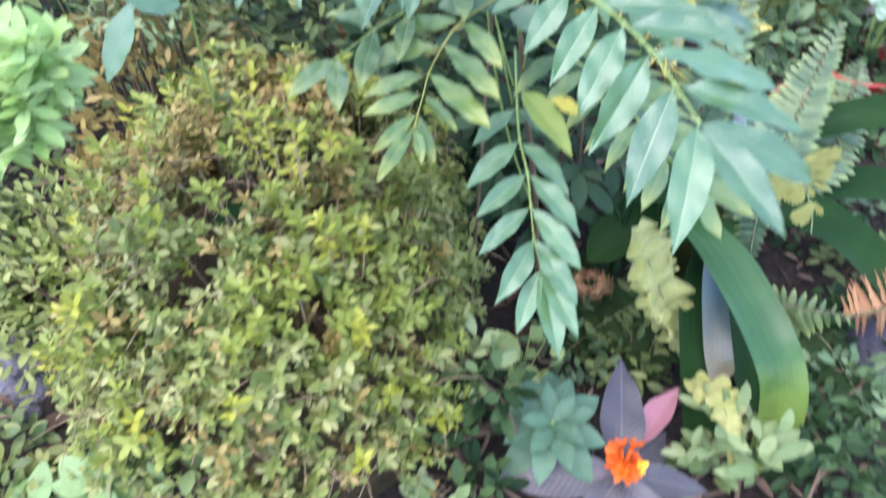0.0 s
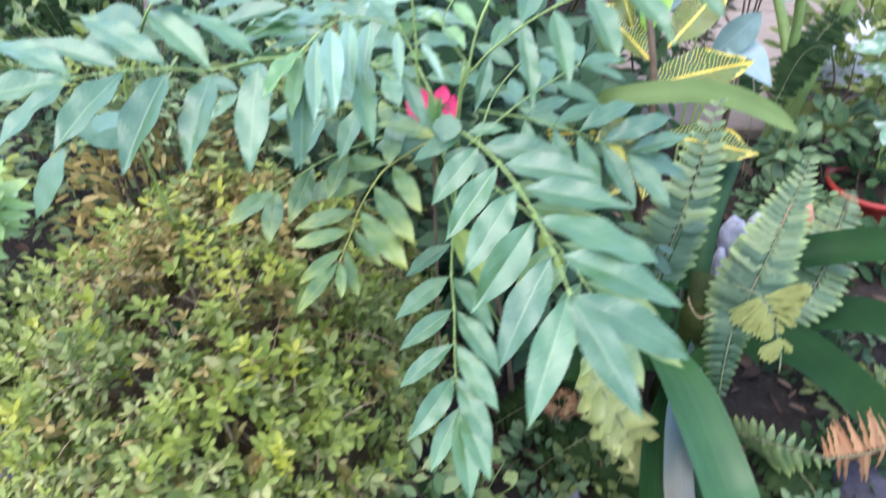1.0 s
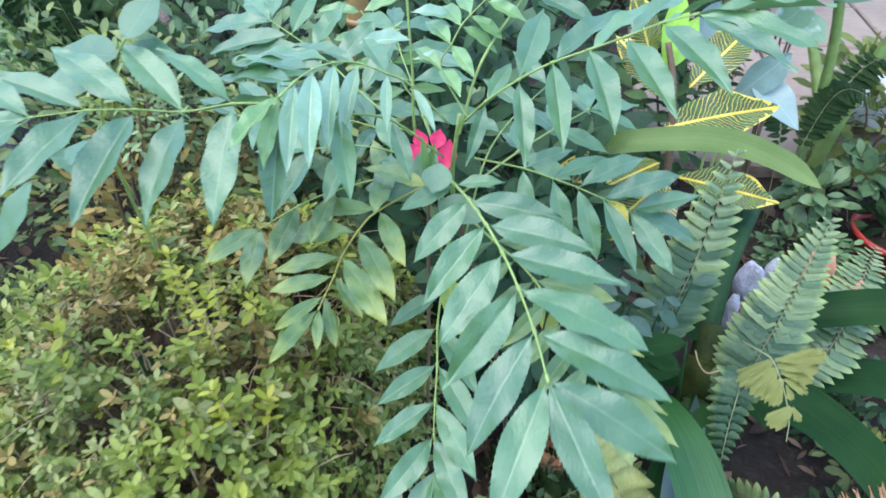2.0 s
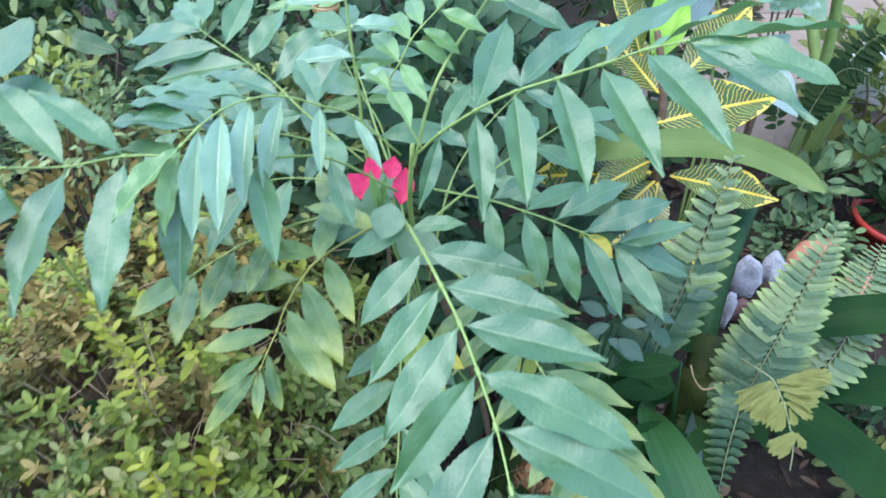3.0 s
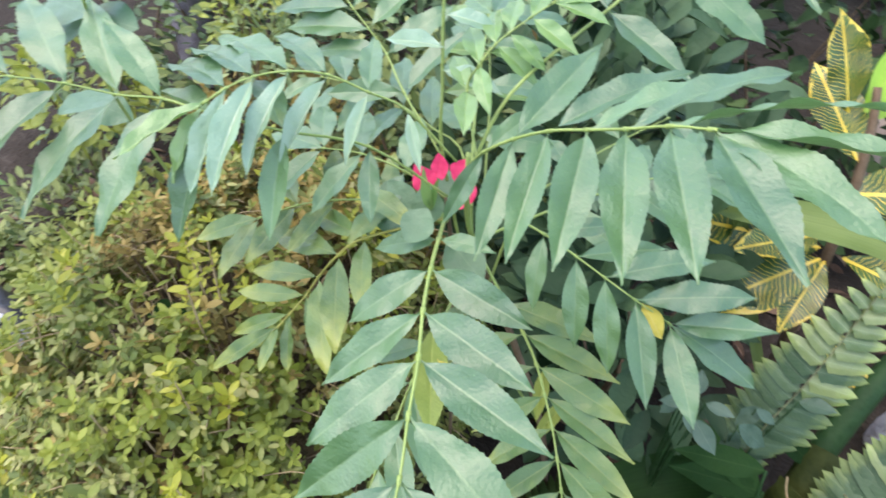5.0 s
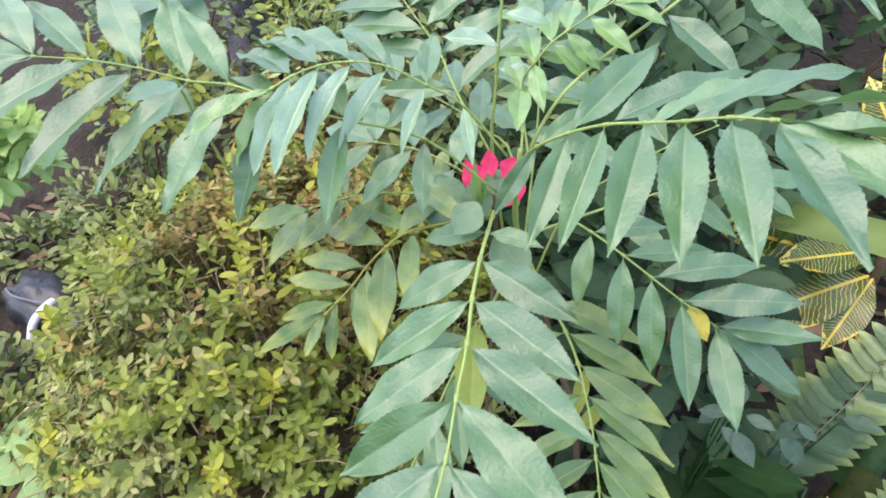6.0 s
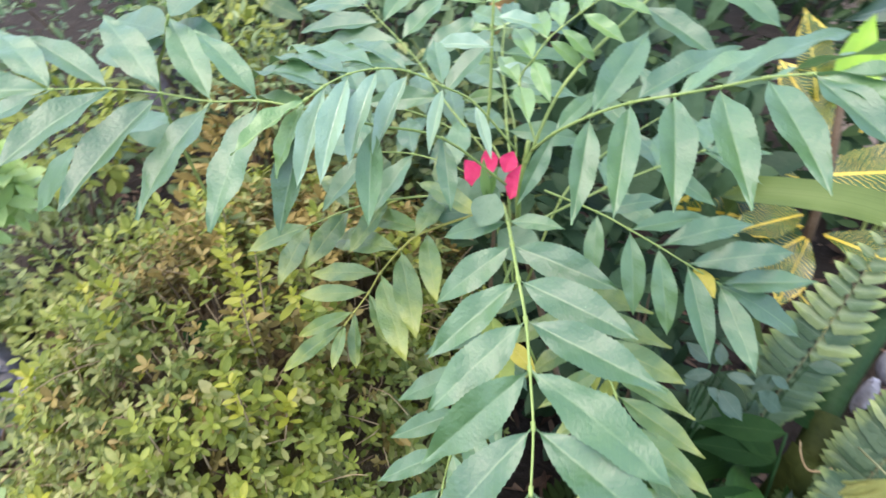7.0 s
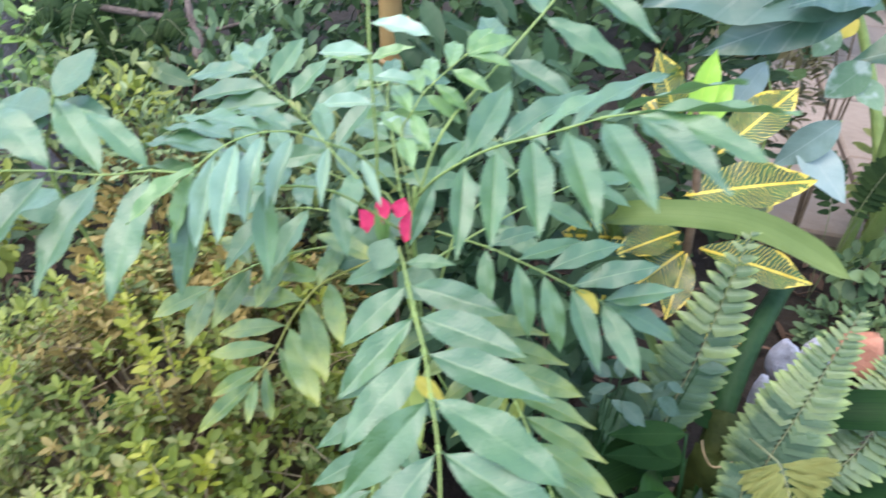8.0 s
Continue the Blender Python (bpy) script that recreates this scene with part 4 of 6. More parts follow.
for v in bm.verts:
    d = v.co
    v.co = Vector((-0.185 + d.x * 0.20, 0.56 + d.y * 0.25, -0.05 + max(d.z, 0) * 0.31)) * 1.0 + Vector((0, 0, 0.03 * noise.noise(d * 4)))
part("core", bm, M_CORE_FILL, bush, "solid dark brown filler inside the bush")
# tall fresh shoots that stand over the bush
GOLD = []
for kind in range(3):
    sb = bmesh.new()
    sprig_bm(sb, brnd, 0.017, 3 + kind)
    GOLD.append(mesh_of("sprig", sb, M_BUSH_GOLD))
for k, (top, foot) in enumerate((((-0.130, 0.508, 0.408), (-0.130, 0.500, 0.26)), ((-0.150, 0.500, 0.392), (-0.145, 0.505, 0.26)), ((-0.176, 0.520, 0.385), (-0.165, 0.520, 0.25)), ((-0.118, 0.470, 0.385), (-0.125, 0.480, 0.25)),
                                 ((-0.215, 0.560, 0.385), (-0.205, 0.555, 0.25)), ((-0.090, 0.420, 0.335), (-0.10, 0.44, 0.2)), ((-0.235, 0.43, 0.33), (-0.22, 0.45, 0.2)), ((-0.06, 0.375, 0.27), (-0.08, 0.40, 0.15)))):
    top, foot = Vector(top), Vector(foot)
    bm = bmesh.new()
    tube_bm(bm, bend([foot, foot.lerp(top, 0.6) + Vector((0.004, -0.004, 0)), top], 4), 0.0013, 0.0007, 5)
    shoot = part("shoot", bm, M_STRAW, bush, "tall fresh yellow-green shoot")
    for w in range(3):
        p = foot.lerp(top, 1 - 0.2 * w)
        hang("sprig", GOLD[(k + w) % 3], shoot, Matrix.Translation(p - Vector((0, 0, 0.02))) @ grow(Vector((0, -0.2, 1)), brnd, 0.3) @ Matrix.Scale(0.85 - 0.1 * w, 4))
# fresh tips all over the bush
for k in range(70):
    x, y = brnd.uniform(-0.37, 0.02), brnd.uniform(0.30, 0.72)
    z = bush_top(x, y)
    if z is None:
        continue
    foot = Vector((x, y, z - 0.05))
    top = Vector((x + brnd.uniform(-0.015, 0.015), y + brnd.uniform(-0.02, 0.01), z + brnd.uniform(0.0, 0.022)))
    bm = bmesh.new()
    tube_bm(bm, bend([foot, foot.lerp(top, 0.6) + Vector((0.003, -0.003, 0)), top], 3), 0.0011, 0.0006, 5)
    shoot = part("shoot", bm, M_STRAW, bush)
    hang("sprig", GOLD[k % 3] if k % 4 == 0 else SPRIGS[2], shoot, Matrix.Translation(top - Vector((0, 0, 0.018))) @ grow(Vector((0, -0.25, 1)), brnd, 0.3) @ Matrix.Scale(brnd.uniform(0.8, 1.15), 4))
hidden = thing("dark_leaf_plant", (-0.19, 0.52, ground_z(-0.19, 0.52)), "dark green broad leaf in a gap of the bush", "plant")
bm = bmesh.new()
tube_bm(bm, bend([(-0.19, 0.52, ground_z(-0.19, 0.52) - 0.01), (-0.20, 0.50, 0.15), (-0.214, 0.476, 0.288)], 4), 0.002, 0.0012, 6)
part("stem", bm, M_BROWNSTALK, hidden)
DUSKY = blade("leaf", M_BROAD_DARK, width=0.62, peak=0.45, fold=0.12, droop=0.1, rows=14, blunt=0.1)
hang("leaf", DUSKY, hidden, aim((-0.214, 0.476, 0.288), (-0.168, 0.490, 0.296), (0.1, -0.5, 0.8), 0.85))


# ---- ferns ----
def pinna_mesh(material, width, wphase):
    return blade("pinna", material, width=width, oblong=True, fold=-0.16, droop=0.18, wave=0.025, rows=8, wphase=wphase, teeth=0.03)


PINNA = {m: [pinna_mesh(m, w, p) for w, p in ((0.50, 0.0), (0.54, 2.0), (0.46, 4.0))] for m in (M_FERN, M_FERN_DIM, M_FERN_DEAD, M_FERN_SHADED)}


def fern_frond(plant, pts, half, pairs, material, up=FACE, start=0.12, wide=1.0, curl=0.0, label="", drop=0.06, sides=(1, -1), lower=None):
    """A sword fern frond: a stalk and its rows of pinnae, longest below the middle."""
    line = bend(pts, 8)
    bm = bmesh.new()
    tube_bm(bm, line, 0.0010, 0.0004, 6)
    fr = part("frond", bm, M_FERNSTALK, plant, label)
    last = len(line) - 1
    for i in range(pairs):
        s = start + (0.985 - start) * i / (pairs - 1)
        k = s * last
        a = int(min(k, last - 1))
        p = line[a].lerp(line[a + 1], k - a)
        d = (line[a + 1] - line[a]).normalized()
        u = Vector(up)
        u = (u - d * u.dot(d)).normalized()
        side = d.cross(u)
        r = (s - start) / (1 - start)
        ln = half * min(1, 0.55 + 2.2 * r) * max(0.16, 1 - max(0, r - 0.45) ** 1.6 * 2.1)
        for sg in sides:
            j = Vector((rng.uniform(-1, 1), rng.uniform(-1, 1), rng.uniform(-1, 1))) * 0.07
            way = (side * sg + d * (0.08 + 0.45 * r * r) - u * (drop + curl * rng.random()) + j).normalized()
            q = p + d * (0.002 if sg > 0 else -0.002)
            # Pinnae near the base get the dimmer green, as painted shade.
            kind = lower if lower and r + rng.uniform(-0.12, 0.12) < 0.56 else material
            hang("pinna", rng.choice(PINNA[kind]), fr, aim(q, q + way * ln * rng.uniform(0.93, 1.05), u + d * 0.55 + j, wide))
    return fr


def lobed_frond(plant, pts, half, lobes, label=""):
    """A withering frond whose lobes have grown together into one ruffled blade."""
    line = bend(pts, 16)
    bm = bmesh.new()
    tube_bm(bm, line, 0.0014, 0.0006, 6)
    fr = part("frond", bm, M_FERNSTALK, plant, label)
    last = len(line) - 1
    bm = bmesh.new()
    rows = []
    for i, p in enumerate(line):
        s = i / last
        d = (line[min(i + 1, last)] - line[max(i - 1, 0)]).normalized()
        u = (FACE - d * FACE.dot(d)).normalized()
        side = d.cross(u)
        env = half * min(1, 0.45 + 2.5 * s) * max(0.1, 1 - s ** 3.5)
        row = []
        for c in (-1, -0.8, -0.5, -0.2, 0, 0.2, 0.5, 0.8, 1):
            ph = s * lobes * math.pi + (0.9 if c > 0 else 0.0) - abs(c) * 0.5
            k = (0.35 + 0.65 * abs(math.sin(ph)) ** 0.7 if abs(c) > 0.9 else 1.0) * (1 + 0.35 * noise.noise(p * 40 + Vector((3 if c > 0 else 0, 0, 0))))
            w = env * c * k * (1 + 0.10 * noise.noise(p * 60 + Vector((c, 0, 0))))
            ruffle = 0.22 * half * math.sin(ph * 2) * abs(c) + 0.30 * half * noise.noise(p * 45 + Vector((c * 2, 0, 0)))
            row.append(bm.verts.new(p + side * w + d * (abs(c) * env * 0.22) + u * (0.0015 + ruffle + abs(c) * half * 0.12)))
        rows.append(row)
    for a, b in zip(rows, rows[1:]):
        for j in range(8):
            bm.faces.new((a[j], a[j + 1], b[j + 1], b[j]))
    part("blade", bm, M_LOBED, fr, "pale yellow ruffled blade")
    return fr


fern = thing("sword_fern", (0.40, 0.80, -0.12), "green sword fern with upright ladder-like fronds, some yellowing", "fern")
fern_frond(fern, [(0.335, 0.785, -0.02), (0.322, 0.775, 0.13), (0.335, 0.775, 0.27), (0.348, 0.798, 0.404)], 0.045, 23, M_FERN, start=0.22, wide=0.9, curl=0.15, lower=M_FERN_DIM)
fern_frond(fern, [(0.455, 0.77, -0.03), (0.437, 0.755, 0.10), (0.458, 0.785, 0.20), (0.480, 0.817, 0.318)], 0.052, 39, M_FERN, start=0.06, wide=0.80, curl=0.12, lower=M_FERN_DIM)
fern_frond(fern, [(0.46, 0.80, -0.05), (0.545, 0.82, 0.09), (0.59, 0.90, 0.15), (0.622, 0.967, 0.182)], 0.046, 28, M_FERN, start=0.2, wide=0.85, curl=0.15)
fern_frond(fern, [(0.41, 0.76, 0.02), (0.40, 0.72, 0.06), (0.39, 0.69, 0.04), (0.375, 0.66, -0.02)], 0.042, 16, M_FERN_SHADED, start=0.1)


def lobe_mesh(seed, spread, deep):
    """A broad wedge-shaped lobe, pleated along its veins, with a scalloped end."""
    bm = bmesh.new()
    rows = []
    for i in range(11):
        q = 0.04 + 0.96 * i / 10
        row = []
        for j in range(21):
            a = (j / 20 - 0.5) * 2
            edge = 0.92 + 0.13 * abs(math.sin(a * 6.5 + seed)) + 0.16 * noise.noise(Vector((a * 2.5, seed * 1.9, 0))) - 0.22 * abs(a) ** 3
            w = math.tan(spread) * a * (0.25 + 0.75 * q ** 0.6)
            z = deep * (0.02 * math.sin(a * 19 + seed * 2) * q + 0.16 * noise.noise(Vector((a * 2.6, q * 3.2, seed * 3.3))) * q - 0.10 * q * q)
            row.append(bm.verts.new((w * (0.6 + 0.4 * q), q * edge, z)))
        rows.append(row)
    for a, b in zip(rows, rows[1:]):
        for j in range(20):
            bm.faces.new((a[j], a[j + 1], b[j + 1], b[j]))
    return mesh_of("lobe", bm, M_CRUMPLED)


LOBES = [lobe_mesh(k, w, d) for k, w, d in ((1, 0.34, 1.5), (2, 0.36, 1.8), (3, 0.40, 1.5), (5, 0.26, 1.9))]
bm = bmesh.new()
tube_bm(bm, bend([(0.404, 0.735, 0.180), (0.418, 0.704, 0.196), (0.427, 0.694, 0.195), (0.436, 0.676, 0.184), (0.441, 0.660, 0.174), (0.445, 0.640, 0.160), (0.443, 0.622, 0.145)], 5), 0.0012, 0.0006, 6)
ruffled = part("frond", bm, M_FERNSTALK, fern, "yellowing drooping frond with crumpled lobes")
for b, t, k in (((0.427, 0.694, 0.196), (0.474, 0.694, 0.219), 3), ((0.430, 0.688, 0.193), (0.468, 0.686, 0.208), 0), ((0.434, 0.683, 0.190), (0.464, 0.674, 0.197), 1), ((0.438, 0.677, 0.186), (0.460, 0.663, 0.187), 2),
                ((0.441, 0.672, 0.183), (0.447, 0.657, 0.177), 0), ((0.427, 0.694, 0.196), (0.397, 0.676, 0.168), 1), ((0.431, 0.687, 0.192), (0.411, 0.666, 0.165), 2), ((0.437, 0.678, 0.187), (0.426, 0.655, 0.165), 0),
                ((0.447, 0.651, 0.171), (0.427, 0.635, 0.152), 2), ((0.447, 0.651, 0.171), (0.456, 0.639, 0.163), 1)):
    hang("lobe", LOBES[k], ruffled, aim(b, t, Vector((rng.uniform(-0.3, 0.3), rng.uniform(-0.35, 0.1), 1.0)), 0.85))
fern_frond(fern, [(0.440, 0.768, 0.09), (0.420, 0.735, 0.125), (0.404, 0.692, 0.150), (0.394, 0.655, 0.115), (0.390, 0.625, 0.075)], 0.030, 18, M_FERN_DIM, start=0.2, wide=1.1, curl=0.4, label="small drooping frond in a green darkened for shade")
lobed_frond(fern, [(0.205, 0.555, 0.215), (0.238, 0.56, 0.150), (0.282, 0.572, 0.055), (0.330, 0.58, -0.055)], 0.044, 9, label="pale yellow frond with wavy lobes")
fern_frond(fern, [(0.43, 0.71, -0.08), (0.455, 0.665, -0.035), (0.485, 0.63, -0.005), (0.535, 0.605, 0.01)], 0.058, 15, M_FERN, up=(0, -1, 0.5), start=0.05, wide=0.62, curl=0.3, sides=(1,))
fern_frond(fern, [(0.43, 0.712, -0.078), (0.455, 0.667, -0.033), (0.485, 0.632, -0.003), (0.535, 0.607, 0.012)], 0.026, 13, M_FERN, up=(0, -1, 0.5), start=0.1, wide=0.9, sides=(-1,))
fern_frond(fern, [(0.535, 0.605, 0.01), (0.575, 0.61, 0.02), (0.62, 0.63, 0.02), (0.67, 0.66, 0.01)], 0.05, 26, M_FERN_DEAD, up=(0, -1, 0.5), start=0.02, wide=0.36, curl=1.0, label="withered orange-brown end of a frond")
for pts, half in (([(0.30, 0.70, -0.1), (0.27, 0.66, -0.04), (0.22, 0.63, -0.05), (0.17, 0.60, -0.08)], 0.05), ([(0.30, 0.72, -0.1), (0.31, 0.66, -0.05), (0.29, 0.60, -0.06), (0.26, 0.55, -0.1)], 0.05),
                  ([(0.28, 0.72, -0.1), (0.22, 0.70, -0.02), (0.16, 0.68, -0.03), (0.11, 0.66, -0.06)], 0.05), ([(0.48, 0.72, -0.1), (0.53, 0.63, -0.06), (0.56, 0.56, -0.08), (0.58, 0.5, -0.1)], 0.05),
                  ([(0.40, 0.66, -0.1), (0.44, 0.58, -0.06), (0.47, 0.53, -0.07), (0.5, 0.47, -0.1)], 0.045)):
    fern_frond(fern, pts, half, 18, M_FERN_SHADED, up=(0, -0.3, 1), start=0.1)
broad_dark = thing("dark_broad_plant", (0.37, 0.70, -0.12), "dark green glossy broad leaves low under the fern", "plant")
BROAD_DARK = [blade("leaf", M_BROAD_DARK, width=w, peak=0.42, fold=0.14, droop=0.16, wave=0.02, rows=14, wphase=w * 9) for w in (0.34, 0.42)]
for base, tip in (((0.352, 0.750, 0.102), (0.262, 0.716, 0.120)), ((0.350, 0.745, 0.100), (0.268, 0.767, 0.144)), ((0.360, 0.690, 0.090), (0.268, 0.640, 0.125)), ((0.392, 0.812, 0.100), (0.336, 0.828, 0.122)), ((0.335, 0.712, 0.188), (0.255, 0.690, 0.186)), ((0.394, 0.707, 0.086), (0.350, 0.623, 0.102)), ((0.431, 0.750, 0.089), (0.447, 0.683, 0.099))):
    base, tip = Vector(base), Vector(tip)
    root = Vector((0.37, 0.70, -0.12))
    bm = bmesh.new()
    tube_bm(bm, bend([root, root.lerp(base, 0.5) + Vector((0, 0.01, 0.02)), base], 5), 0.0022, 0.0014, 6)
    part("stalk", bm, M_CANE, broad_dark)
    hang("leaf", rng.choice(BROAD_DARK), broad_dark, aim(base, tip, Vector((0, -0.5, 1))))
fern2 = thing("dark_fern", (0.62, 1.40, -0.1), "small dark fern with thin arching fronds", "fern")
for dx, dy, h in ((0.06, 0.02, 0.22), (-0.06, 0.04, 0.20), (0.12, 0.08, 0.26)):
    fern_frond(fern2, [(0.62, 1.40, -0.1), (0.62 + dx * 0.4, 1.40 + dy * 0.4, 0.06 + h * 0.3), (0.62 + dx, 1.40 + dy, h), (0.62 + dx * 2.2, 1.38 + dy * 1.6, h * 0.92)], 0.04, 22, M_FERN_SHADED, start=0.3, up=(0, -0.3, 1))


# ---- the strap-leaved lily ----
def strap(plant, pts, width, material, up=FACE, gutter=0.18, label="", end=0.8):
    """A long strap leaf with a shallow gutter, along a bent line."""
    line = bend(pts, 8)
    bm = bmesh.new()
    uvl = bm.loops.layers.uv.new("UVMap")
    rows, last = [], len(line) - 1
    uvs = {}
    for i, p in enumerate(line):
        s = i / last
        d = (line[min(i + 1, last)] - line[max(i - 1, 0)]).normalized()
        u = Vector(up)
        u = (u - d * u.dot(d)).normalized()
        side = d.cross(u)
        w = width / 2 * min(1, 0.12 + 2.4 * s) * (1 if s < end else max(0.03, math.cos(0.5 * math.pi * (s - end) / (1 - end))) ** 0.8)
        row = []
        for c in (-1, -0.6, 0, 0.6, 1):
            v = bm.verts.new(p + side * (c * w) + u * (abs(c) ** 1.5 * w * gutter * 2 + 0.002 * math.sin(s * 12 + c * 2)))
            uvs[v] = (c * 0.5 + 0.5, s)
            row.append(v)
        rows.append(row)
    for a, b in zip(rows, rows[1:]):
        for j in range(4):
            f = bm.faces.new((a[j], a[j + 1], b[j + 1], b[j]))
            for lp in f.loops:
                lp[uvl].uv = uvs[lp.vert]
    return part("leaf", bm, material, plant, label)


lily = thing("strap_leaved_lily", (0.385, 0.78, -0.1), "clump of long glossy green strap leaves from one thick base", "plant")
bm = bmesh.new()
tube_bm(bm, bend([(0.386, 0.778, -0.12), (0.388, 0.778, 0.0), (0.394, 0.790, 0.07), (0.398, 0.835, 0.105)], 4), 0.034, 0.020, 14)
part("sheath", bm, M_SHEATH, lily, "olive brown leaf base")
bm = bmesh.new()
tube_bm(bm, bend([(0.388, 0.785, 0.05), (0.397, 0.845, 0.105), (0.417, 0.915, 0.148), (0.442, 0.98, 0.175), (0.467, 1.04, 0.19)], 5), 0.016, 0.013, 12)
part("stalk", bm, M_CANE, lily, "upright thick deep green stalk")
bm = bmesh.new()
tube_bm(bm, bend([(0.366, 0.768, 0.122), (0.371, 0.757, 0.112), (0.381, 0.748, 0.104), (0.394, 0.750, 0.106), (0.404, 0.756, 0.110)], 4), 0.0010, 0.0016, 6)
part("sheath_rim", bm, M_STRAW, lily, "pale dry edge of the leaf base")
strap(lily, [(0.390, 0.752, -0.02), (0.388, 0.750, 0.04), (0.388, 0.752, 0.08), (0.390, 0.760, 0.108)], 0.052, M_SHEATH, gutter=-0.5, end=0.97, label="olive brown outer sheath")
strap(lily, [(0.335, 0.765, 0.05), (0.318, 0.70, 0.100), (0.340, 0.61, 0.118), (0.366, 0.495, 0.105), (0.384, 0.455, 0.06), (0.394, 0.438, -0.02), (0.40, 0.43, -0.09)], 0.060, M_STRAP_END, gutter=0.12, label="arching green leaf fading to yellow-green")
strap(lily, [(0.380, 0.745, 0.06), (0.362, 0.67, 0.088), (0.338, 0.60, 0.082), (0.333, 0.525, 0.045), (0.340, 0.495, 0.012)], 0.034, M_STRAP_SHEEN, end=0.92, label="leaf greyed to stand for a bluish highlight, with a dry brown end")
strap(lily, [(0.37, 0.75, 0.05), (0.325, 0.62, 0.05), (0.31, 0.53, 0.03), (0.315, 0.46, -0.03), (0.32, 0.42, -0.08)], 0.040, M_STRAP)
strap(lily, [(0.375, 0.75, 0.06), (0.37, 0.64, 0.06), (0.385, 0.55, 0.0), (0.40, 0.49, -0.05)], 0.040, M_STRAP)
strap(lily, [(0.41, 0.79, 0.09), (0.47, 0.83, 0.14), (0.53, 0.845, 0.148), (0.62, 0.845, 0.168), (0.74, 0.84, 0.15)], 0.050, M_STRAP, gutter=0.25)
strap(lily, [(0.41, 0.78, 0.04), (0.50, 0.81, 0.05), (0.58, 0.83, 0.05), (0.68, 0.83, 0.04), (0.78, 0.80, -0.02)], 0.055, M_STRAP)
strap(lily, [(0.41, 0.77, 0.03), (0.48, 0.76, 0.06), (0.54, 0.74, 0.05), (0.62, 0.70, 0.0), (0.70, 0.65, -0.08)], 0.065, M_STRAP)
strap(lily, [(0.365, 0.775, 0.05), (0.30, 0.755, 0.07), (0.25, 0.72, 0.06), (0.20, 0.69, 0.02)], 0.06, M_STRAP)
strap(lily, [(0.36, 0.84, 0.05), (0.22, 0.92, 0.28), (0.215, 0.83, 0.37), (0.34, 0.822, 0.394), (0.465, 0.838, 0.342)], 0.033, M_STRAP_PALE, gutter=0.3, label="pale olive arching leaf with a blunt tip", end=0.9)

# ---- croton ----
croton = thing("croton", (0.32, 1.0, -0.1), "croton with dark green leaves veined and edged in yellow", "shrub")
bm = bmesh.new()
tube_bm(bm, bend([(0.33, 1.0, -0.12), (0.325, 1.0, 0.1), (0.315, 0.99, 0.28), (0.30, 1.01, 0.38), (0.285, 1.03, 0.43)], 4), 0.008, 0.004, 8)
part("stem", bm, M_BROWNSTALK, croton)
CROT = [blade("leaf", M_CROTON, width=w, peak=0.52, fold=0.12, droop=d, rows=16, wave=0.02, wphase=p) for w, d, p in ((0.42, 0.12, 0.0), (0.46, 0.18, 2.0), (0.38, 0.05, 4.0))]
CROT_NEW = blade("leaf", M_CROTON_NEW, width=0.34, peak=0.5, fold=0.14, droop=0.05, rows=16)
for b, t in (((0.295, 0.985, 0.325), (0.456, 1.038, 0.361)), ((0.33, 0.97, 0.26), (0.484, 0.986, 0.229)), ((0.33, 1.05, 0.36), (0.42, 1.15, 0.43)), ((0.27, 1.02, 0.40), (0.231, 1.012, 0.502)),
             ((0.28, 0.98, 0.32), (0.198, 0.946, 0.347)), ((0.305, 0.96, 0.27), (0.152, 0.885, 0.302)), ((0.31, 0.955, 0.26), (0.218, 0.847, 0.226)), ((0.315, 0.96, 0.255), (0.301, 0.867, 0.215)),
             ((0.30, 0.97, 0.28), (0.225, 0.88, 0.29)), ((0.30, 1.0, 0.36), (0.22, 1.08, 0.42)), ((0.33, 1.0, 0.30), (0.43, 1.10, 0.31)), ((0.31, 0.97, 0.2), (0.19, 0.93, 0.20)), ((0.33, 0.95, 0.18), (0.42, 0.89, 0.14))):
    hang("leaf", rng.choice(CROT), croton, aim(b, t, FACE, rng.uniform(0.95, 1.15)))
hang("leaf", CROT_NEW, croton, aim((0.285, 1.03, 0.40), (0.30, 1.085, 0.488), (0.2, -0.9, 0.2)), "fresh yellow-green young leaf")
hang("leaf", CROT_NEW, croton, aim((0.29, 1.05, 0.38), (0.335, 1.12, 0.44), (0.1, -0.7, 0.5)), "fresh yellow-green young leaf")

# ---- small plants at the front ----
bronze = thing("orange_flowered_plant", (0.20, 0.36, -0.05), "bronze-purple leaved plant with a cluster of orange flowers", "flower")
PURPLE = [blade("leaf", M_PURPLE, width=w, peak=0.42, fold=0.12, droop=0.12, rows=18, wave=0.02, wphase=p) for w, p in ((0.37, 0.0), (0.34, 2.0))]
PINK = blade("leaf", M_PINKLEAF, width=0.3, peak=0.42, fold=0.3, droop=0.08, rows=14)
c0 = Vector((0.202, 0.375, 0.02))
bm = bmesh.new()
tube_bm(bm, bend([(0.21, 0.39, -0.08), (0.206, 0.38, -0.03), c0], 3), 0.006, 0.004, 8)
part("stem", bm, M_BROWNSTALK, bronze)
for t in ((0.217, 0.505, 0.054), (0.06, 0.362, 0.014), (0.305, 0.362, -0.003), (0.285, 0.455, -0.03), (0.14, 0.29, 0.0), (0.26, 0.27, 0.0)):
    hang("leaf", rng.choice(PURPLE), bronze, aim(c0 + Vector((0, 0, -0.01)), t, (0.0, -0.35, 1)))
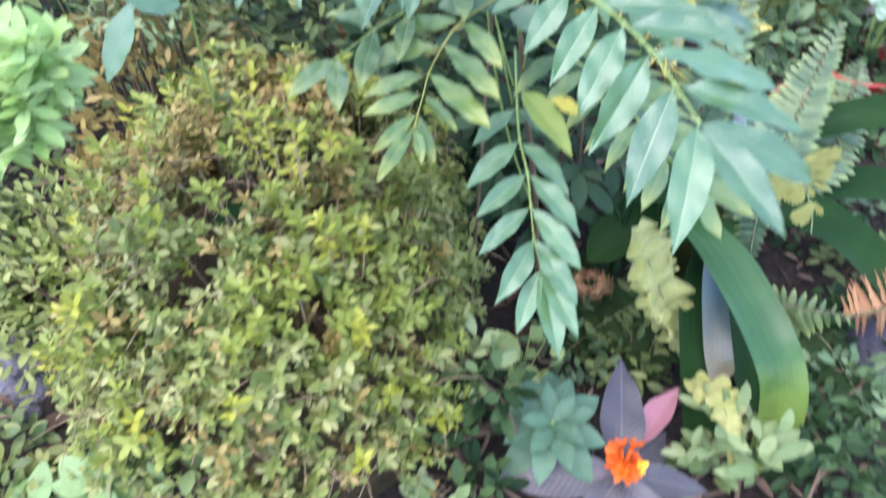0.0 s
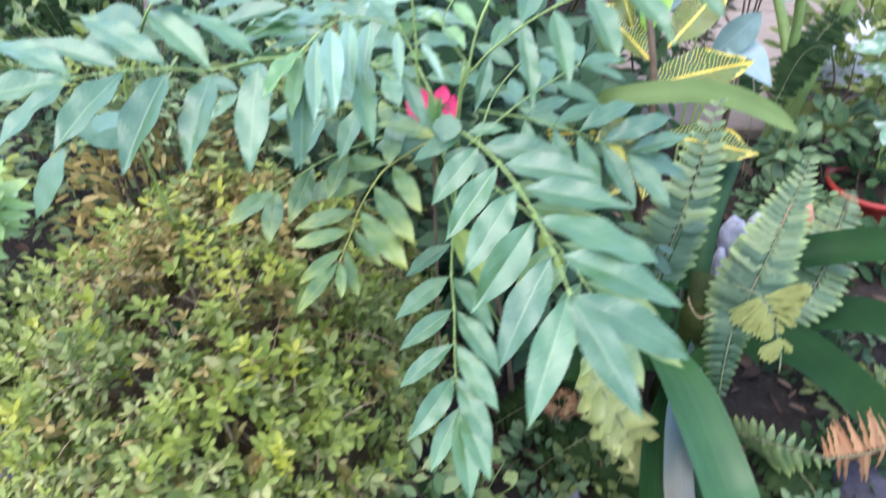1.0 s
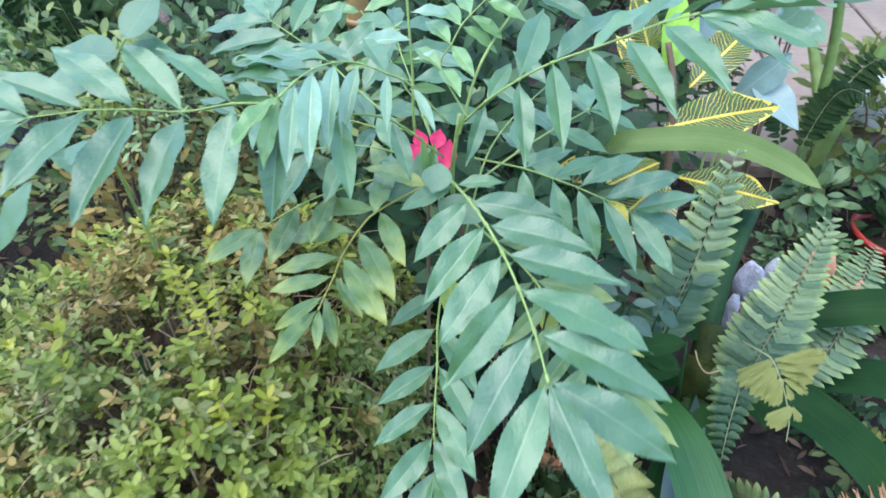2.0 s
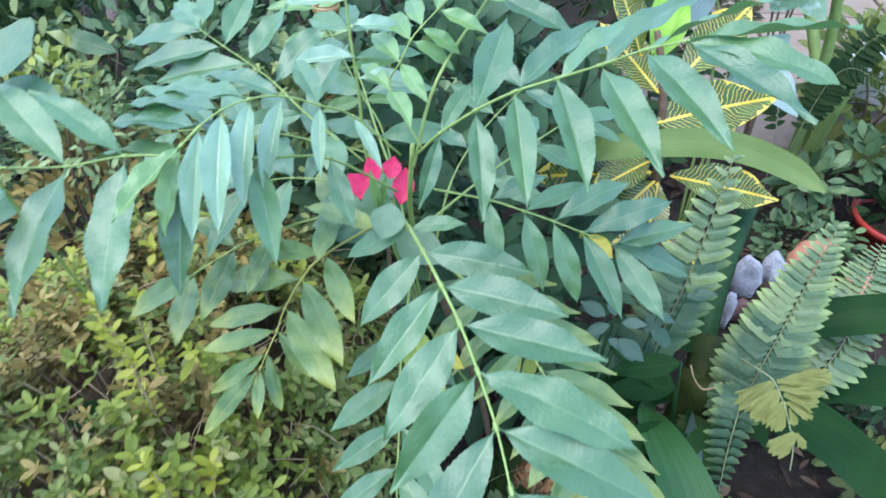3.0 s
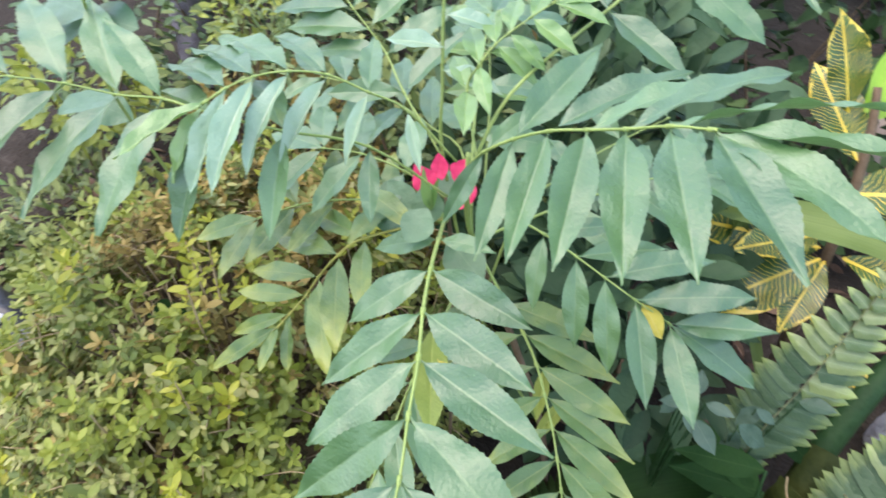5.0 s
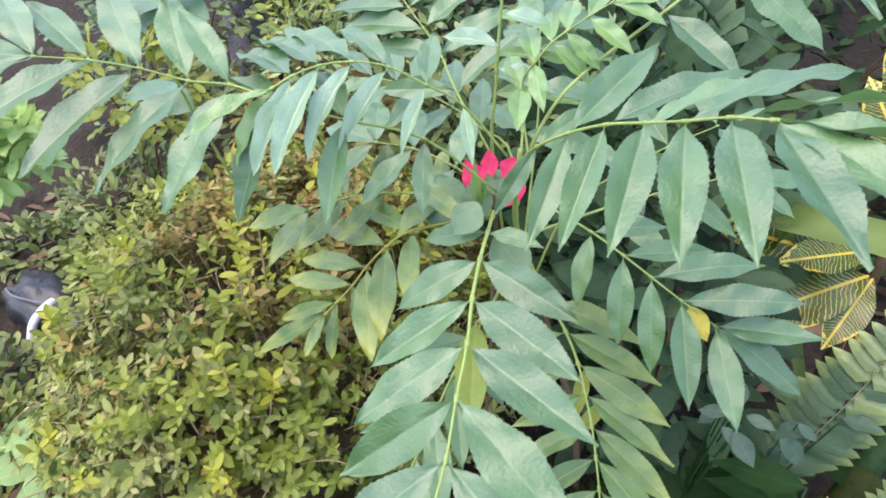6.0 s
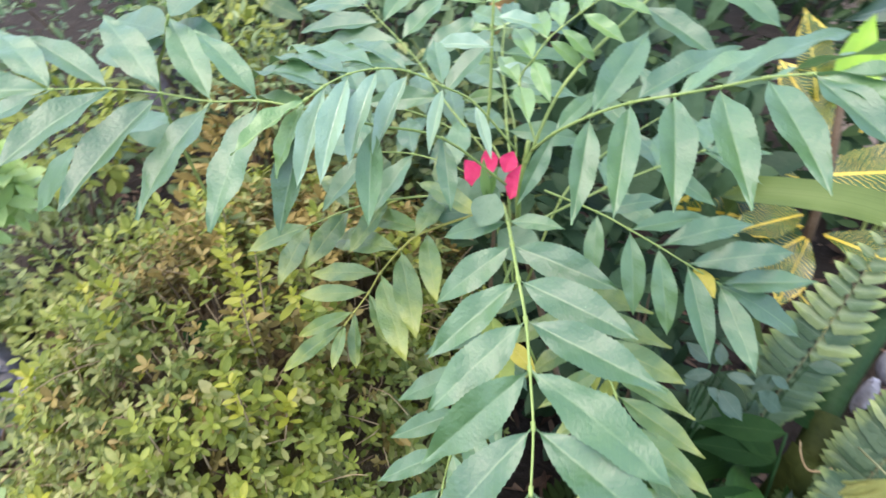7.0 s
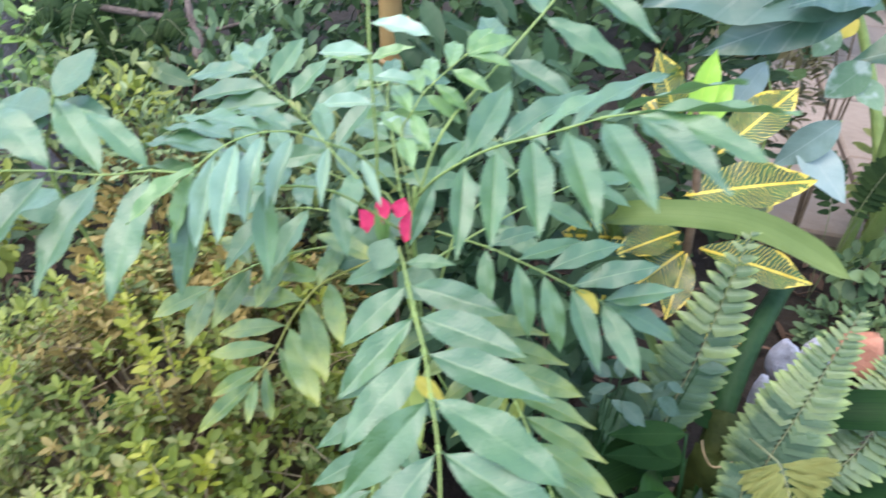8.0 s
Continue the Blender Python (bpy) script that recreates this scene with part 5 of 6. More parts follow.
hang("leaf", PINK, bronze, aim(c0 + Vector((0.02, 0.03, -0.01)), (0.29, 0.492, 0.012), (-0.4, -0.3, 0.9)), "pink underside of a leaf")
for q in range(11):
    a = q * 2.4
    d = Vector((math.cos(a) * (0.6 + 0.1 * (q % 3)), math.sin(a) * 0.7, 0.9)).normalized()
    p = c0 + d * (0.014 + 0.004 * (q % 4))
    bm = bmesh.new()
    for w in range(5):
        b = w * 1.257 + q
        e = (d + (d.orthogonal().normalized() * math.cos(b) + d.cross(d.orthogonal().normalized()) * math.sin(b)) * 0.9).normalized()
        leaf_bm(bm, aim(p, p + e * rng.uniform(0.011, 0.018), d), rng, 0.5)
    tube_bm(bm, [c0, p], 0.0022, 0.003, 6)
    part("flower", bm, M_ORANGE if q != 5 else M_YELLOW, bronze, "small orange flower" if q != 5 else "small yellow flower")

ROS = [blade("leaf", M_ROSETTE, width=w, peak=0.62, fold=0.10, droop=0.16, rows=14, blunt=0.3, wphase=p) for w, p in ((0.46, 0.0), (0.40, 2.0))]


def rosette(at, radius, count, meshes, label, category="plant", name="rosette_plant", lean=(0, -0.25, 1), root=(0.01, 0.02), thick=0.0035):
    """A whorl of leaves on a short stem."""
    pl = thing(name, (at[0], at[1], ground_z(at[0], at[1])), label, category)
    c = Vector(at)
    bm = bmesh.new()
    tube_bm(bm, bend([(at[0] + root[0], at[1] + root[1], ground_z(at[0] + root[0], at[1] + root[1]) - 0.01), c.lerp(Vector((at[0] + root[0], at[1] + root[1], ground_z(at[0], at[1]))), 0.5) + Vector((0, 0, 0.03)), c], 3), thick, thick * 0.6, 6)
    part("stem", bm, M_RACHIS, pl)
    ax = Vector(lean).normalized()
    a1 = ax.orthogonal().normalized()
    a2 = ax.cross(a1)
    for i in range(count):
        a = i * 2.399
        k = (i + 1) / count
        d = a1 * math.cos(a) + a2 * math.sin(a) + ax * (0.75 - 0.9 * k)
        b = c - ax * 0.022 * k
        hang("leaf", rng.choice(meshes), pl, aim(b, b + d.normalized() * radius * (0.45 + 0.55 * k), ax - d * 0.15))
    return pl


rosette((0.125, 0.41, 0.055), 0.078, 18, ROS, "rosette of smooth blue-green spoon-shaped leaves")
LIME = [blade("leaf", M_LIME, width=0.52, peak=0.55, fold=0.06, droop=0.10, rows=10, blunt=0.2, wphase=p) for p in (0.0, 2.0)]
rosette((-0.335, 0.305, 0.09), 0.072, 9, LIME, "plant with rounded lime-green leaves", name="lime_green_plant")
rosette((-0.40, 0.29, 0.07), 0.065, 7, LIME, "plant with rounded lime-green leaves", name="lime_green_plant")


# ---- low clumps under the shrub ----
clump = thing("withered_fern", (0.201, 0.657, ground_z(0.2, 0.657)), "curled orange-brown withered fern on the soil", "fern")
for q in range(9):
    a = q * 0.7 + 0.2
    g = Vector((0.201, 0.657, ground_z(0.2, 0.657)))
    o = g + Vector((0, 0, 0.085))
    fern_frond(clump, [g, g.lerp(o, 0.6), o + Vector((math.cos(a) * 0.014, math.sin(a) * 0.010, 0.032)), o + Vector((math.cos(a) * 0.030, math.sin(a) * 0.020, 0.030)), o + Vector((math.cos(a) * 0.034, math.sin(a) * 0.022, 0.016))], 0.014, 10, M_FERN_DEAD, start=0.5, wide=1.2, curl=1.0)
herb = thing("lobed_herb", (0.095, 0.515, ground_z(0.095, 0.515)), "low pale yellow-green herb with ruffled lobed leaves", "plant")
HERB = [blade("leaf", M_LIME_OLD, width=w, peak=0.6, fold=0.05, droop=0.12, wave=0.06, teeth=0.09, rows=12, blunt=0.35, wphase=p) for w, p in ((0.75, 0.0), (0.65, 2.0))]
hr = random.Random(61)
for q in range(16):
    a = hr.uniform(0, 6.28)
    o = Vector((0.095, 0.515, ground_z(0.095, 0.515)))
    e = o + Vector((hr.uniform(-0.05, 0.05), hr.uniform(-0.045, 0.035), hr.uniform(0.07, 0.13)))
    bm = bmesh.new()
    tube_bm(bm, bend([o, o.lerp(e, 0.5) + Vector((0, 0, 0.012)), e], 3), 0.0012, 0.0008, 5)
    part("stalk", bm, M_RACHIS, herb)
    hang("leaf", HERB[q % 2], herb, aim(e, e + Vector((math.cos(a), math.sin(a) - 0.3, -0.1)) * hr.uniform(0.026, 0.040), FACE))
lobed_frond(fern, [(0.305, 0.500, 0.010), (0.322, 0.462, 0.032), (0.332, 0.430, 0.020), (0.338, 0.398, -0.022)], 0.024, 7, label="pale yellow-green ruffled frond")

# ---- shrubs around and behind ----
GROUPS = {"drying_shrub": "drying shrubs round the bush", "undergrowth": "undergrowth on the bed", "seedling": "seedlings at the front", "dark_shrub": "dark shrubs behind", "olive_shrub": "olive shrubs behind the bush", "green_shrub": "green shrubs behind the bush",
          "cool_green_shrub": "shaded shrubs behind", "lime_shrub": "yellow-green shrubs behind the bed", "yellow_green_shrub": "fine-leaved shrubs behind"}


def leafy(name, at, radii, count, size, material, label, seed, wide=0.46, stems=4, hollow=0.45, up=0.4, category="shrub"):
    """A shrub: stems from the ground and many leaves in uneven clumps."""
    r = random.Random(seed)
    c = Vector(at)
    g = ground_z(at[0], at[1])
    sh = thing(name, (at[0], at[1], g), label, category, group=GROUPS.get(name, ""))
    for q in range(stems):
        bm = bmesh.new()
        e = c + Vector((r.uniform(-0.7, 0.7) * radii[0], r.uniform(-0.7, 0.7) * radii[1], r.uniform(0.0, 0.7) * radii[2]))
        b = Vector((at[0] + r.uniform(-0.03, 0.03), at[1] + r.uniform(-0.03, 0.03), g - 0.02))
        tube_bm(bm, bend([b, b.lerp(e, 0.5) + Vector((r.uniform(-0.04, 0.04), r.uniform(-0.04, 0.04), 0.03)), e], 5), 0.004, 0.001, 5, False)
        part("stem", bm, M_BROWNSTALK, sh)
    bm = bmesh.new()
    made = 0
    off = Vector((seed * 1.3, seed * 0.7, 0))
    while made < count:
        d = Vector((r.gauss(0, 1), r.gauss(0, 1), r.gauss(0, 1))).normalized()
        k = hollow + (1 - hollow) * r.random() ** 0.5
        if noise.noise(d * 2.4 + off) < -0.22 and r.random() < 0.75:
            k *= 0.75
            if r.random() < 0.6:
                continue
        k *= 1 + 0.25 * noise.noise(d * 3.1 + off)
        p = c + Vector((d.x * radii[0], d.y * radii[1], d.z * radii[2])) * k
        if p.z < g:
            continue
        w = (d + Vector((r.uniform(-1, 1), r.uniform(-1, 1), r.uniform(-0.6, 0.9)))).normalized()
        leaf_bm(bm, aim(p, p + w * size * r.uniform(0.7, 1.3), Vector((d.x * up, d.y * up - 0.2, 1))), r, wide)
        made += 1
    tagged(part("foliage", bm, material, sh), kind="stuff")
    return sh


for k, (x, y, z, r) in enumerate(((0.33, 0.435, 0.0, 0.05), (0.365, 0.40, 0.01, 0.045), (0.30, 0.40, -0.02, 0.04), (0.42, 0.40, -0.03, 0.05), (0.46, 0.45, -0.04, 0.05), (0.40, 0.46, -0.05, 0.04))):
    leafy("seedling", (x, y, z), (r * 0.6, r * 0.6, r * 0.8), 20, 0.034, M_SEED if x < 0.37 else M_BACK, "small pale green seedling with rounded leaves" if x < 0.37 else "small dark green seedling with rounded leaves", 90 + k, 0.42, stems=2, category="plant")
for k, (x, y, z, r) in enumerate(((0.04, 0.45, 0.10, 0.045), (0.06, 0.43, 0.08, 0.04), (0.02, 0.40, 0.05, 0.04), (-0.23, 0.31, 0.10, 0.05), (-0.27, 0.36, 0.07, 0.05), (-0.15, 0.28, 0.02, 0.04), (0.0, 0.33, 0.02, 0.04), (0.05, 0.35, 0.0, 0.035))):
    leafy("seedling", (x, y, z), (r * 0.7, r * 0.7, r * 0.7), 26, 0.026, M_SEED if k % 3 == 0 else M_BACK, "small pale green seedling with rounded leaves" if k % 3 == 0 else "small dark green seedling with rounded leaves", 100 + k, 0.45, stems=2, category="plant")
BLUISH = [blade("leaf", M_BLUISH, width=w, peak=0.45, fold=0.10, droop=0.10, rows=14, wave=0.015, wphase=p) for w, p in ((0.46, 0.0), (0.54, 2.0))]
for root, leaves in (((0.300, 0.745, 0.10), (((0.336, 0.768, 0.235), (0.369, 0.763, 0.251)), ((0.296, 0.720, 0.222), (0.334, 0.733, 0.192)), ((0.300, 0.735, 0.195), (0.296, 0.716, 0.160)), ((0.305, 0.745, 0.225), (0.330, 0.745, 0.215)), ((0.310, 0.752, 0.222), (0.292, 0.735, 0.196)))),
                     ((0.245, 0.720, 0.08), (((0.244, 0.708, 0.251), (0.213, 0.720, 0.260)), ((0.249, 0.702, 0.245), (0.220, 0.694, 0.233)), ((0.254, 0.708, 0.253), (0.246, 0.726, 0.270)), ((0.259, 0.691, 0.237), (0.290, 0.671, 0.225)),
                                              ((0.248, 0.691, 0.235), (0.276, 0.680, 0.229)), ((0.262, 0.712, 0.240), (0.292, 0.708, 0.246)), ((0.240, 0.712, 0.228), (0.226, 0.700, 0.205)), ((0.262, 0.705, 0.222), (0.284, 0.690, 0.200))))):
    at = Vector((root[0], root[1], ground_z(root[0], root[1])))
    bp = thing("blue_green_plant", at, "blue-green plant with smooth pointed leaves", "plant", group="blue-green plants under the shrub")
    for b, t in leaves:
        b, t = Vector(b), Vector(t)
        bm = bmesh.new()
        tube_bm(bm, bend([at - Vector((0, 0, 0.01)), at.lerp(b, 0.6) + Vector((0, 0.012, 0.01)), b], 5), 0.0013, 0.0007, 5)
        part("stem", bm, M_CANE, bp)
        hang("leaf", rng.choice(BLUISH), bp, aim(b, b.lerp(t, 0.88), FACE + Vector((rng.uniform(-0.3, 0.3), rng.uniform(-0.3, 0.3), 0.2))))
leafy("olive_shrub", (-0.47, 0.60, 0.08), (0.12, 0.16, 0.13), 900, 0.018, M_BUSH, "olive green shrub of small leaves beside the bush", 3, 0.4)
leafy("drying_shrub", (-0.40, 0.70, 0.13), (0.10, 0.09, 0.09), 420, 0.018, M_DRY, "golden-brown drying shrub of small leaves beside the bush", 31, 0.42)
leafy("olive_shrub", (-0.68, 0.66, 0.04), (0.14, 0.14, 0.10), 700, 0.02, M_OLIVE, "olive green shrub of small leaves beside the bush", 33, 0.4)
shoots = thing("bright_green_shrub", (-0.75, 0.34, ground_z(-0.75, 0.34)), "shrub with whorls of bright fresh green leaves", "shrub")
WHORL = []
for k in range(3):
    bm = bmesh.new()
    wr = random.Random(140 + k)
    for ring in range(4):
        for q in range(6):
            a = q * 1.047 + ring * 0.6 + wr.uniform(-0.3, 0.3)
            d = Vector((math.cos(a), math.sin(a), 1.1 - 0.45 * ring + wr.uniform(-0.3, 0.3))).normalized()
            b = Vector((0, 0, -0.011 * ring))
            leaf_bm(bm, aim(b, b + d * wr.uniform(0.015, 0.026), (-d.x * 0.4, -d.y * 0.4, 1)), wr, 0.42)
    WHORL.append(mesh_of("whorl", bm, M_BRIGHT))
for k, (x, y, z) in enumerate(((-0.25, 0.40, 0.515), (-0.235, 0.375, 0.50), (-0.265, 0.375, 0.48), (-0.27, 0.40, 0.50), (-0.245, 0.42, 0.49), (-0.29, 0.39, 0.51), (-0.22, 0.405, 0.512), (-0.25, 0.385, 0.485), (-0.30, 0.41, 0.49), (-0.228, 0.39, 0.515))):
    c = Vector((x - 0.016, y, z))
    bm = bmesh.new()
    tube_bm(bm, bend([(-0.75, 0.34, -0.1), (-0.62, 0.36, 0.30), (-0.45, 0.375, 0.43), c + Vector((-0.04, 0, -0.025)), c], 4), 0.0022, 0.0009, 5, False)
    shoot = part("shoot", bm, M_RACHIS, shoots)
    for w in range(2):
        hang("whorl", WHORL[(k + w) % 3], shoot, Matrix.Translation(c + Vector((-0.022 * w, 0.006 * w, -0.014 * w))) @ grow(Vector((0.2, -0.1, 1)), brnd, 0.35))
for k, (x, y) in enumerate(((-0.64, 0.56), (-0.76, 0.52), (-0.58, 0.64), (-0.52, 0.36), (-0.46, 0.30))):
    leafy("undergrowth", (x, y, ground_z(x, y) + 0.02), (0.08, 0.07, 0.05), 210, 0.022, M_OLIVE if k % 2 else M_BUSH, "olive small-leaved undergrowth on the soil", 150 + k, stems=2, category="undergrowth")
leafy("olive_shrub", (-0.55, 0.98, 0.20), (0.22, 0.22, 0.22), 800, 0.024, M_OLIVE, "olive green shrub of fine small leaves", 5)
leafy("pale_green_sprig", (-0.40, 0.84, 0.345), (0.07, 0.06, 0.08), 260, 0.017, M_SEED, "thin pale green sprigs of tiny leaves", 130, 0.35, stems=5, hollow=0.1, category="shrub")
leafy("green_shrub", (-0.40, 1.12, 0.22), (0.20, 0.18, 0.26), 900, 0.028, M_MID, "mid green small-leaved shrub behind the bush", 6)
leafy("green_shrub", (-0.16, 1.12, 0.14), (0.22, 0.14, 0.22), 800, 0.035, M_MID, "mid green small-leaved shrub behind the bush", 7)
leafy("cool_green_shrub", (0.04, 0.94, 0.24), (0.18, 0.14, 0.28), 420, 0.062, M_BACK_BLUE, "shrub with blue-green pointed leaves, toned down for shade", 8, 0.4)
leafy("olive_shrub", (-0.20, 0.92, 0.20), (0.20, 0.14, 0.20), 1100, 0.024, M_OLIVE, "olive green shrub of small leaves behind the bush", 9, 0.42)
leafy("drying_shrub", (-0.42, 0.86, 0.15), (0.17, 0.14, 0.17), 900, 0.022, M_DRY, "golden-brown drying shrub of small leaves behind the bush", 29, 0.42)
leafy("cool_green_shrub", (0.14, 0.80, 0.18), (0.12, 0.10, 0.20), 200, 0.055, M_BACK_BLUE, "shrub with blue-green pointed leaves, toned down for shade", 10, 0.4)
leafy("dark_shrub", (-0.85, 1.45, 0.25), (0.35, 0.3, 0.35), 1100, 0.04, M_BACK, "small-leaved green shrub, darkened in colour for shade", 12)
leafy("dark_shrub", (-0.35, 1.65, 0.25), (0.4, 0.3, 0.38), 1200, 0.045, M_BACK, "small-leaved green shrub, darkened in colour for shade", 13)
leafy("dark_shrub", (0.18, 1.55, 0.20), (0.3, 0.28, 0.36), 900, 0.05, M_BACK, "small-leaved green shrub, darkened in colour for shade", 14)
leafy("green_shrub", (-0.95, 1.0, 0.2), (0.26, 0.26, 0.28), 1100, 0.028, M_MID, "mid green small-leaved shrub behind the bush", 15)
leafy("dark_shrub", (-1.35, 1.9, 0.35), (0.5, 0.4, 0.5), 1200, 0.06, M_BACK, "green shrub, darkened in colour for shade", 16)
leafy("dark_shrub", (-0.5, 2.4, 0.4), (0.6, 0.4, 0.6), 1300, 0.07, M_BACK, "green shrub, darkened in colour for shade", 17)
leafy("dark_shrub", (0.4, 3.0, 0.4), (0.6, 0.4, 0.6), 1200, 0.08, M_BACK, "green shrub, darkened in colour for shade", 18)
leafy("dark_shrub", (1.6, 3.9, 0.45), (0.9, 0.5, 0.7), 1200, 0.1, M_BACK, "green shrub, darkened in colour for shade", 19)
leafy("yellow_green_shrub", (1.35, 2.0, 0.15), (0.3, 0.3, 0.28), 700, 0.05, M_BUSH_TIP, "yellow-green shrub of fine small leaves", 20)
leafy("olive_shrub", (0.86, 1.62, 0.10), (0.15, 0.12, 0.16), 420, 0.045, M_BUSH, "olive green shrub beside the path", 21)

for k, (x, y) in enumerate(((0.46, 0.50), (0.54, 0.55), (0.60, 0.66), (0.66, 0.78), (0.50, 0.44), (0.72, 0.92), (0.62, 0.88), (0.30, 0.66), (0.22, 0.70), (0.18, 0.62), (0.30, 0.86), (0.26, 0.60))):
    leafy("undergrowth", (x, y, ground_z(x, y) + 0.03), (0.06, 0.055, 0.05), 120, 0.022, (M_BACK, M_MID, M_BACK, M_OLIVE)[k % 4], "small-leaved green undergrowth on the soil", 40 + k, stems=2, category="undergrowth")

leafy("green_shrub", (0.66, 1.25, -0.04), (0.09, 0.06, 0.05), 230, 0.026, M_MID, "mid green small-leaved shrub beside the stones", 22)
leafy("brown_green_shrub", (0.46, 1.76, 0.20), (0.13, 0.10, 0.14), 420, 0.032, M_RUSSET, "olive-brown fine-leaved shrub at the path", 201, 0.4)
leafy("lime_shrub", (-0.90, 1.16, 0.34), (0.13, 0.10, 0.12), 260, 0.040, M_BRIGHT, "fresh yellow-green leafy shrub behind the bed", 202, 0.5)
leafy("lime_shrub", (-0.70, 0.74, 0.24), (0.12, 0.10, 0.09), 300, 0.026, M_BUSH_TIP, "fresh yellow-green leafy shrub behind the bed", 203, 0.45)
leafy("lime_shrub", (-0.45, 0.86, 0.385), (0.06, 0.05, 0.05), 150, 0.017, M_BUSH_TIP, "fresh yellow-green leafy shrub behind the bed", 204, 0.45, stems=5)
single = thing("olive_leaf_plant", (-0.44, 0.98, ground_z(-0.44, 0.98)), "plant with one long olive leaf", "plant")
bm = bmesh.new()
tube_bm(bm, bend([(-0.44, 0.98, ground_z(-0.44, 0.98) - 0.01), (-0.46, 0.98, 0.25), (-0.423, 0.98, 0.378)], 4), 0.003, 0.0015, 6)
part("stem", bm, M_BROWNSTALK, single)
hang("leaf", blade("leaf", M_OLD_LEAF, width=0.34, peak=0.45, fold=0.08, droop=0.06, rows=14), single, aim((-0.423, 0.98, 0.378), (-0.500, 0.955, 0.415), (0.1, -0.6, 0.7)))
feathery = thing("feathery_fern", (-0.70, 1.16, ground_z(-0.70, 1.16)), "dark green feathery fern behind the bed", "fern")
for q in range(7):
    dx, dy = 0.10 * math.cos(q * 0.9 + 0.3), 0.06 * math.sin(q * 0.9 + 0.3)
    o = Vector((-0.70, 1.16, ground_z(-0.70, 1.16)))
    fern_frond(feathery, [o, o + Vector((dx * 0.3, dy * 0.3, 0.28)), o + Vector((dx, dy - 0.02, 0.42 + 0.02 * (q % 3))), o + Vector((dx * 1.7, dy * 1.5 - 0.05, 0.40 + 0.015 * (q % 4)))], 0.036, 20, M_FERN_SHADED, start=0.35, wide=0.9, up=(0, -0.5, 0.9))
stump = thing("tree_stump", (-0.975, 1.16, ground_z(-0.975, 1.16)), "rough lilac-brown tree trunk behind the bed", "tree trunk")
bm = bmesh.new()
tube_bm(bm, bend([(-0.98, 1.17, -0.12), (-0.975, 1.165, 0.1), (-0.97, 1.16, 0.28), (-0.972, 1.165, 0.40), (-0.96, 1.17, 0.52)], 8), 0.050, 0.034, 18)
for v in bm.verts:
    v.co += Vector((v.co.x + 0.973, v.co.y - 1.165, 0)) * (0.35 * noise.noise(v.co * 30) + 0.2 * noise.noise(v.co * 9))
part("trunk", bm, M_BARK_PALE, stump)

# ---- broad leaves by the path ----
broad = thing("broad_leaved_plant", (0.68, 1.5, -0.1), "tall plant with broad grey-green leaves on thick stalks", "plant")
BROAD = [blade("leaf", M_BIG, width=0.55, peak=0.4, fold=0.12, droop=0.16, rows=14, wave=0.02, wphase=p) for p in (0.0, 2.0)]
for pts in ([(0.92, 1.62, -0.1), (0.93, 1.63, 0.18), (0.88, 1.64, 0.40), (0.66, 1.62, 0.47)], [(0.70, 1.50, -0.1), (0.74, 1.50, 0.2), (0.76, 1.48, 0.36), (0.74, 1.45, 0.44)], [(0.75, 1.47, -0.1), (0.713, 1.553, 0.087), (0.677, 1.64, 0.216), (0.607, 1.738, 0.371), (0.55, 1.74, 0.44)]):
    bm = bmesh.new()
    tube_bm(bm, bend(pts, 5), 0.016, 0.007, 8)
    part("stalk", bm, M_RACHIS, broad)
    e = Vector(pts[-1])
    hang("leaf", rng.choice(BROAD), broad, aim(e, e + Vector((-0.05, -0.04, 0.0)) + Vector((rng.uniform(-0.16, -0.10), rng.uniform(-0.08, 0.04), -0.03)), (0.1, -0.5, 0.8)))
    hang("leaf", rng.choice(BROAD), broad, aim(e, e + Vector((0.14, 0.02, 0.0)), (-0.1, -0.5, 0.8)))
WIDE = [blade("leaf", M_EDGED, width=w, peak=0.45, fold=0.10, droop=0.12, rows=18, wave=0.025, wphase=p) for w, p in ((0.42, 0.0), (0.5, 2.0))]
crown = Vector((0.53, 1.36, 0.512))
bm = bmesh.new()
tube_bm(bm, bend([(0.68, 1.5, -0.1), (0.66, 1.46, 0.2), (0.60, 1.40, 0.42), crown], 5), 0.012, 0.007, 8)
part("stalk", bm, M_RACHIS, broad)
for tip, up, w in (((0.20, 1.27, 0.508), (0.1, -0.6, 0.8), 0.8), ((0.40, 1.25, 0.520), (0.1, -0.5, 0.9), 0.9), ((0.295, 1.24, 0.428), (0.4, -0.8, 0.5), 0.6), ((0.60, 1.30, 0.50), (-0.1, -0.5, 0.9), 1.0)):
    hang("leaf", rng.choice(WIDE), broad, aim(crown, tip, up, w), "broad grey-green leaf with pale edges")
pale = thing("pale_leaved_plant", (0.44, 1.28, ground_z(0.44, 1.28)), "plant with a few leaves painted pale for their reflection", "plant")
PALE = blade("leaf", M_PALE_REFLECT, width=0.48, peak=0.42, fold=0.12, droop=0.08, rows=14)
for b, t in (((0.395, 1.305, 0.405), (0.360, 1.280, 0.325)), ((0.515, 1.255, 0.345), (0.440, 1.240, 0.258)), ((0.47, 1.27, 0.30), (0.55, 1.20, 0.24))):
    bm = bmesh.new()
    tube_bm(bm, bend([(0.44, 1.28, ground_z(0.44, 1.28) - 0.01), Vector((0.45, 1.30, 0.2)).lerp(Vector(b), 0.4), b], 4), 0.003, 0.0015, 6)
    part("stem", bm, M_RACHIS, pale)
    hang("leaf", PALE, pale, aim(b, t, (0.2, -0.8, 0.5)))
